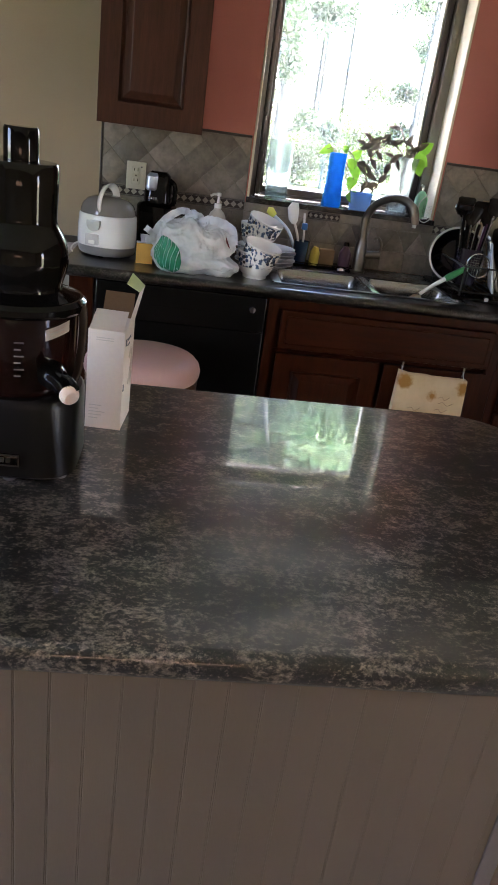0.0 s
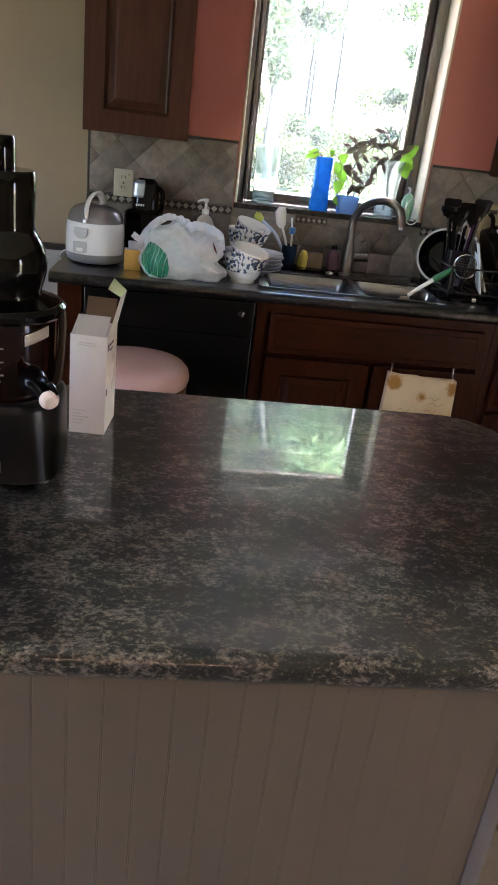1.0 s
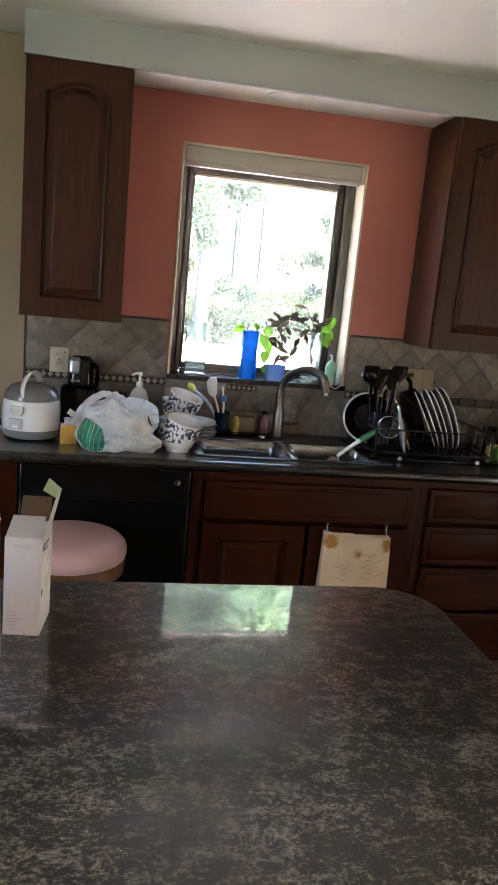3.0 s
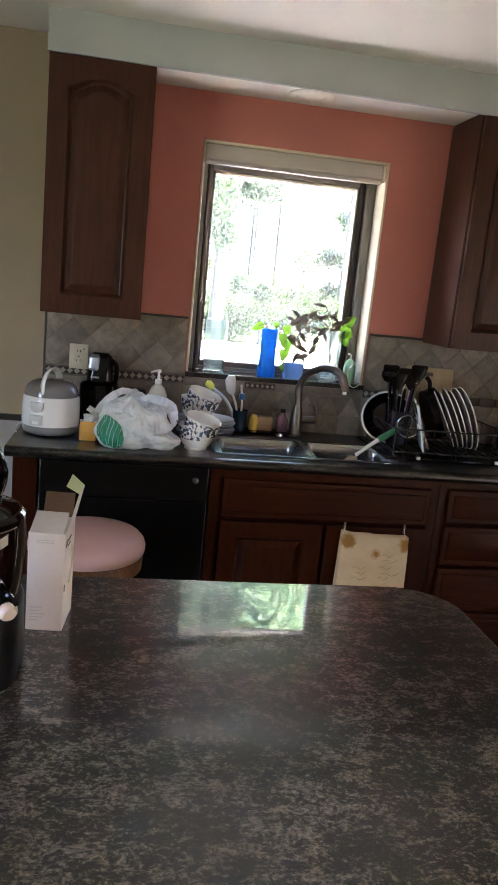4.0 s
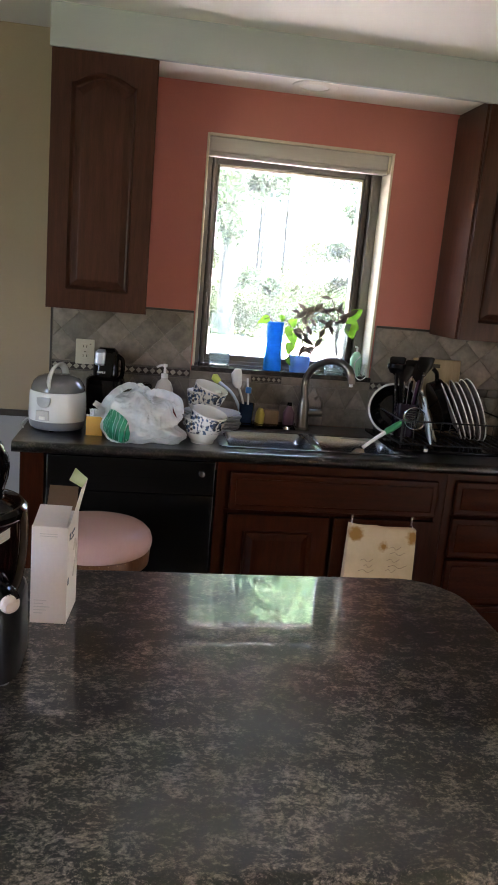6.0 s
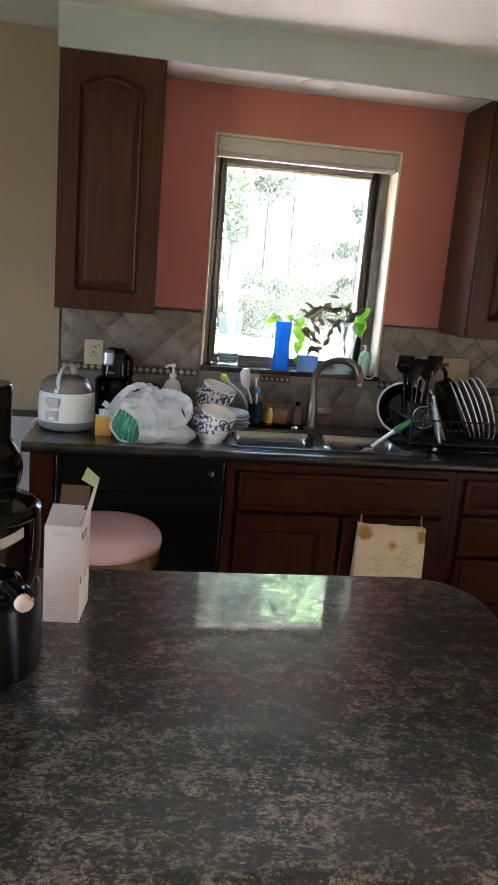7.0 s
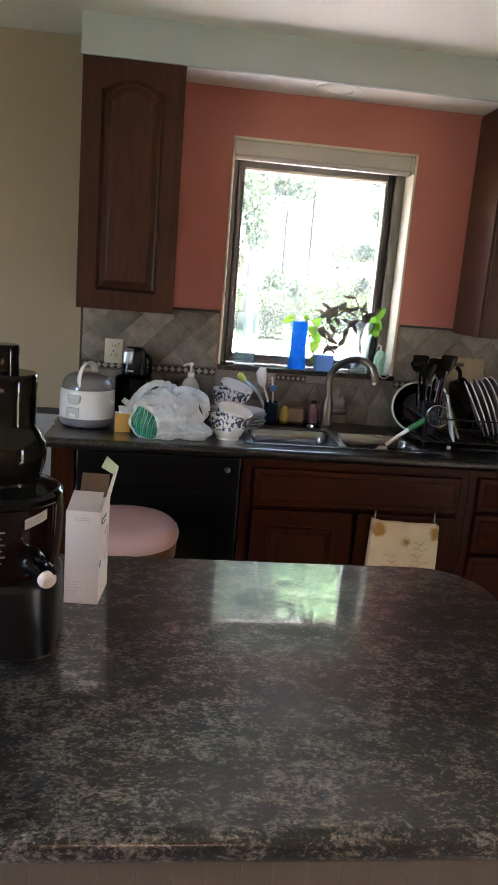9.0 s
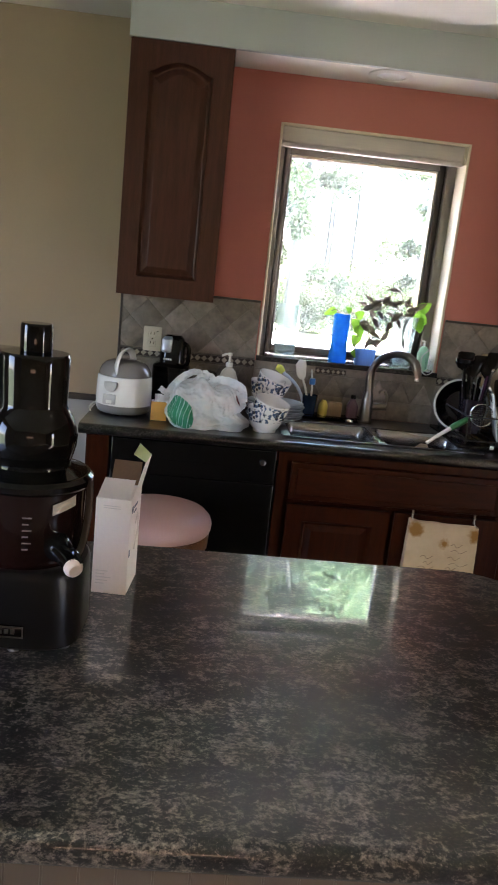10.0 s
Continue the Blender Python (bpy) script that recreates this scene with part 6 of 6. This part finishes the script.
# ---- wall tiles ----
BS_Y = WALL_Y - 0.006
ZT = 1.376
splash = box(-0.366, WX0 - 0.006, BS_Y, WALL_Y - 0.0005, CT1, ZT)
backsplash = solid("backsplash", splash, M_JOINT, "taupe stone tile backsplash with diamond tiles and a mosaic strip", "backsplash", "structure")
part("bed", box(WX0 - 0.005, WX1 + 0.005, BS_Y, WALL_Y - 0.0005, CT1, WZ0 - 0.023), M_JOINT, backsplash)
part("bed", box(WX1 + 0.006, 2.7, BS_Y, WALL_Y - 0.0005, CT1, ZT), M_JOINT, backsplash)
for x0, x1 in ((-0.366, WX0 - 0.006), (WX1 + 0.006, 1.299)):
    part("edging", box(x0, x1, BS_Y - 0.008, WALL_Y - 0.001, ZT, ZT + 0.010, 0.003), M_TRIM_DARK, backsplash, "dark pencil edging")
part("edging", box(-0.374, -0.366, BS_Y - 0.008, WALL_Y - 0.001, CT1, ZT + 0.010, 0.003), M_TRIM_DARK, backsplash, "dark pencil edging")


def tile(poly, mat, proud=0.003, name="tile"):
    poly = shrink(poly, 0.0013)
    if len(poly) < 3:
        return
    bm = prism(poly, -BS_Y, -BS_Y + proud, bevel=0.0012)
    bm.transform(UPRIGHT)
    part(name, bm, mat, backsplash)


ZB0, ZB1 = 1.092, 1.134  # the mosaic strip
D = 0.145  # a diamond tile's diagonal
for x0, x1 in ((-0.364, WX0 - 0.008), (WX1 + 0.008, 1.95)):
    nx, nz = int((x1 - x0) / D) + 3, 4
    for i in range(-1, nx * 2):
        for j in range(-1, nz * 2):
            if (i + j) % 2:
                continue
            cx, cz = -0.40 + i * D / 2 + (0 if x0 < 0 else 1.45), 1.27 + (j - 2) * D / 2
            p = clip([(cx - D / 2, cz), (cx, cz - D / 2), (cx + D / 2, cz), (cx, cz + D / 2)], x0, x1, ZB1 + 0.002, ZT - 0.001)
            if p:
                tile(p, M_TILE)
Z1 = CT1 + 0.085
for x0, x1, zt in ((-0.364, WX0 - 0.008, ZB0), (WX0 - 0.008, WX1 + 0.008, WZ0 - 0.024), (WX1 + 0.008, 1.95, ZB0)):
    n = max(1, round((x1 - x0) / 0.1))
    s = (x1 - x0) / n
    for i in range(n):
        a = x0 + i * s
        tile([(a, CT1 + 0.001), (a + s, CT1 + 0.001), (a + s, Z1), (a, Z1)], M_TILE)
        h2 = min(zt, ZB0) - 0.001
        tile([(a, Z1), (a + s, Z1), (a + s / 2, h2)], M_TILE)
        tile(clip([(a + s / 2, h2), (a - s / 2, h2), (a, Z1)], x0, x1, Z1, h2), M_TILE)
    if zt > ZB0 + 0.01:
        k = max(1, round((x1 - x0) / 0.14))
        for i in range(k):
            a, b = x0 + (x1 - x0) * i / k, x0 + (x1 - x0) * (i + 1) / k
            if not (a < 0.62 < b):
                tile([(a, ZB0), (b, ZB0), (b, zt), (a, zt)], M_TILE)
            else:
                MID = (a, b)


def mosaic(x0, x1, z0, z1):
    """A strip of small pale diamonds between dark triangles, with dark bars above and below."""
    tile([(x0, z0), (x1, z0), (x1, z0 + 0.005), (x0, z0 + 0.005)], M_TILE_DARK, 0.006, "mosaic_bar")
    tile([(x0, z1 - 0.005), (x1, z1 - 0.005), (x1, z1), (x0, z1)], M_TILE_DARK, 0.006, "mosaic_bar")
    s = z1 - z0 - 0.012
    n = int((x1 - x0) / s)
    for i in range(n):
        cx, cz = x0 + (i + 0.5) * (x1 - x0) / n, (z0 + z1) / 2
        bm = prism([(cx - s * 0.44, cz), (cx, cz - s * 0.44), (cx + s * 0.44, cz), (cx, cz + s * 0.44)], -BS_Y, -BS_Y + 0.0055)
        bm.transform(UPRIGHT)
        part("mosaic_piece", bm, M_TILE_PALE, backsplash)
    bm = prism([(x0, z0 + 0.006), (x1, z0 + 0.006), (x1, z1 - 0.006), (x0, z1 - 0.006)], -BS_Y, -BS_Y + 0.003)
    bm.transform(UPRIGHT)
    part("mosaic_ground", bm, M_TILE_DARK, backsplash)


mosaic(-0.364, WX0 - 0.008, ZB0 + 0.001, ZB1)
mosaic(*MID, ZB0 + 0.001, WZ0 - 0.025)
mosaic(WX1 + 0.008, 1.20, ZB0 + 0.001, ZB1)
for i in range(9):
    a = 1.20 + 0.0834 * i
    tile([(a, ZB0 + 0.001), (a + 0.0834, ZB0 + 0.001), (a + 0.0834, ZB1), (a, ZB1)], M_TILE_DARK if i > 2 else M_TILE, 0.006, "border_tile")

outlet = thing("wall_socket", "cream double wall socket on the tiles", "socket", (-0.226, BS_Y - 0.006, 1.177))
M_CREAM = paint("cream_plastic", (0.55, 0.49, 0.38), 0.35, 0.04)
part("cover_plate", box(-0.039, 0.039, -0.006, 0.0005, -0.053, 0.053, 0.003), M_CREAM, outlet)
for z in (-0.02, 0.02):
    face = part("receptacle", box(-0.017, 0.017, -0.0085, -0.0055, z - 0.014, z + 0.014, 0.003), M_CREAM, outlet)
    for x in (-0.007, 0.007):
        part("slot", box(x - 0.0012, x + 0.0012, -0.0092, -0.0082, z - 0.002, z + 0.008), M_BLACK, face)
part("screw", lathe([(0.0, 0.0075), (0.003, 0.007), (0.0035, 0.0055), (0.0, 0.0055)], 12, m=UPRIGHT), M_CHROME, outlet)
part("night_light", lathe([(0.0, 0.012), (0.003, 0.011), (0.004, 0.0085), (0.0, 0.008)], 12, m=Matrix.Translation((0.022, 0, 0.034)) @ UPRIGHT), M_CHROME, outlet)

# ---- beadboard of the island ----
PITCH = 0.0405
x = IX0 + 0.031
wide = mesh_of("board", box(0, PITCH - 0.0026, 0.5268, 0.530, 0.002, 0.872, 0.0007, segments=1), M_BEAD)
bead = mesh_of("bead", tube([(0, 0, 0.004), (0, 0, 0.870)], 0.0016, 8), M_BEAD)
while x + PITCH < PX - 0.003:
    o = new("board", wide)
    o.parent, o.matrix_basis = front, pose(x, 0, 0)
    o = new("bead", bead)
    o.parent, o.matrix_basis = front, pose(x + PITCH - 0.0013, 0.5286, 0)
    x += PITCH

# ---- floor tiles ----
floor = solid("floor", box(LEFT_X, FAR_X, NEAR_Y, WALL_Y, -0.1, -0.008), M_GROUT, "beige square floor tiles with grey joints", "floor", "structure")
S = 0.33
sq = mesh_of("floor_tile", box(0.002, S - 0.002, 0.002, S - 0.002, -0.0079, 0.0, 0.002, segments=1), M_FLOOR)
for i in range(int((FAR_X - LEFT_X) / S)):
    for j in range(int((WALL_Y - NEAR_Y) / S)):
        if i * S + LEFT_X > 2.75 or i * S + LEFT_X < -1.6 and j * S + NEAR_Y < -0.5:
            continue
        o = new("floor_tile", sq)
        o.parent, o.matrix_basis = floor, pose(LEFT_X + i * S, NEAR_Y + j * S, 0)
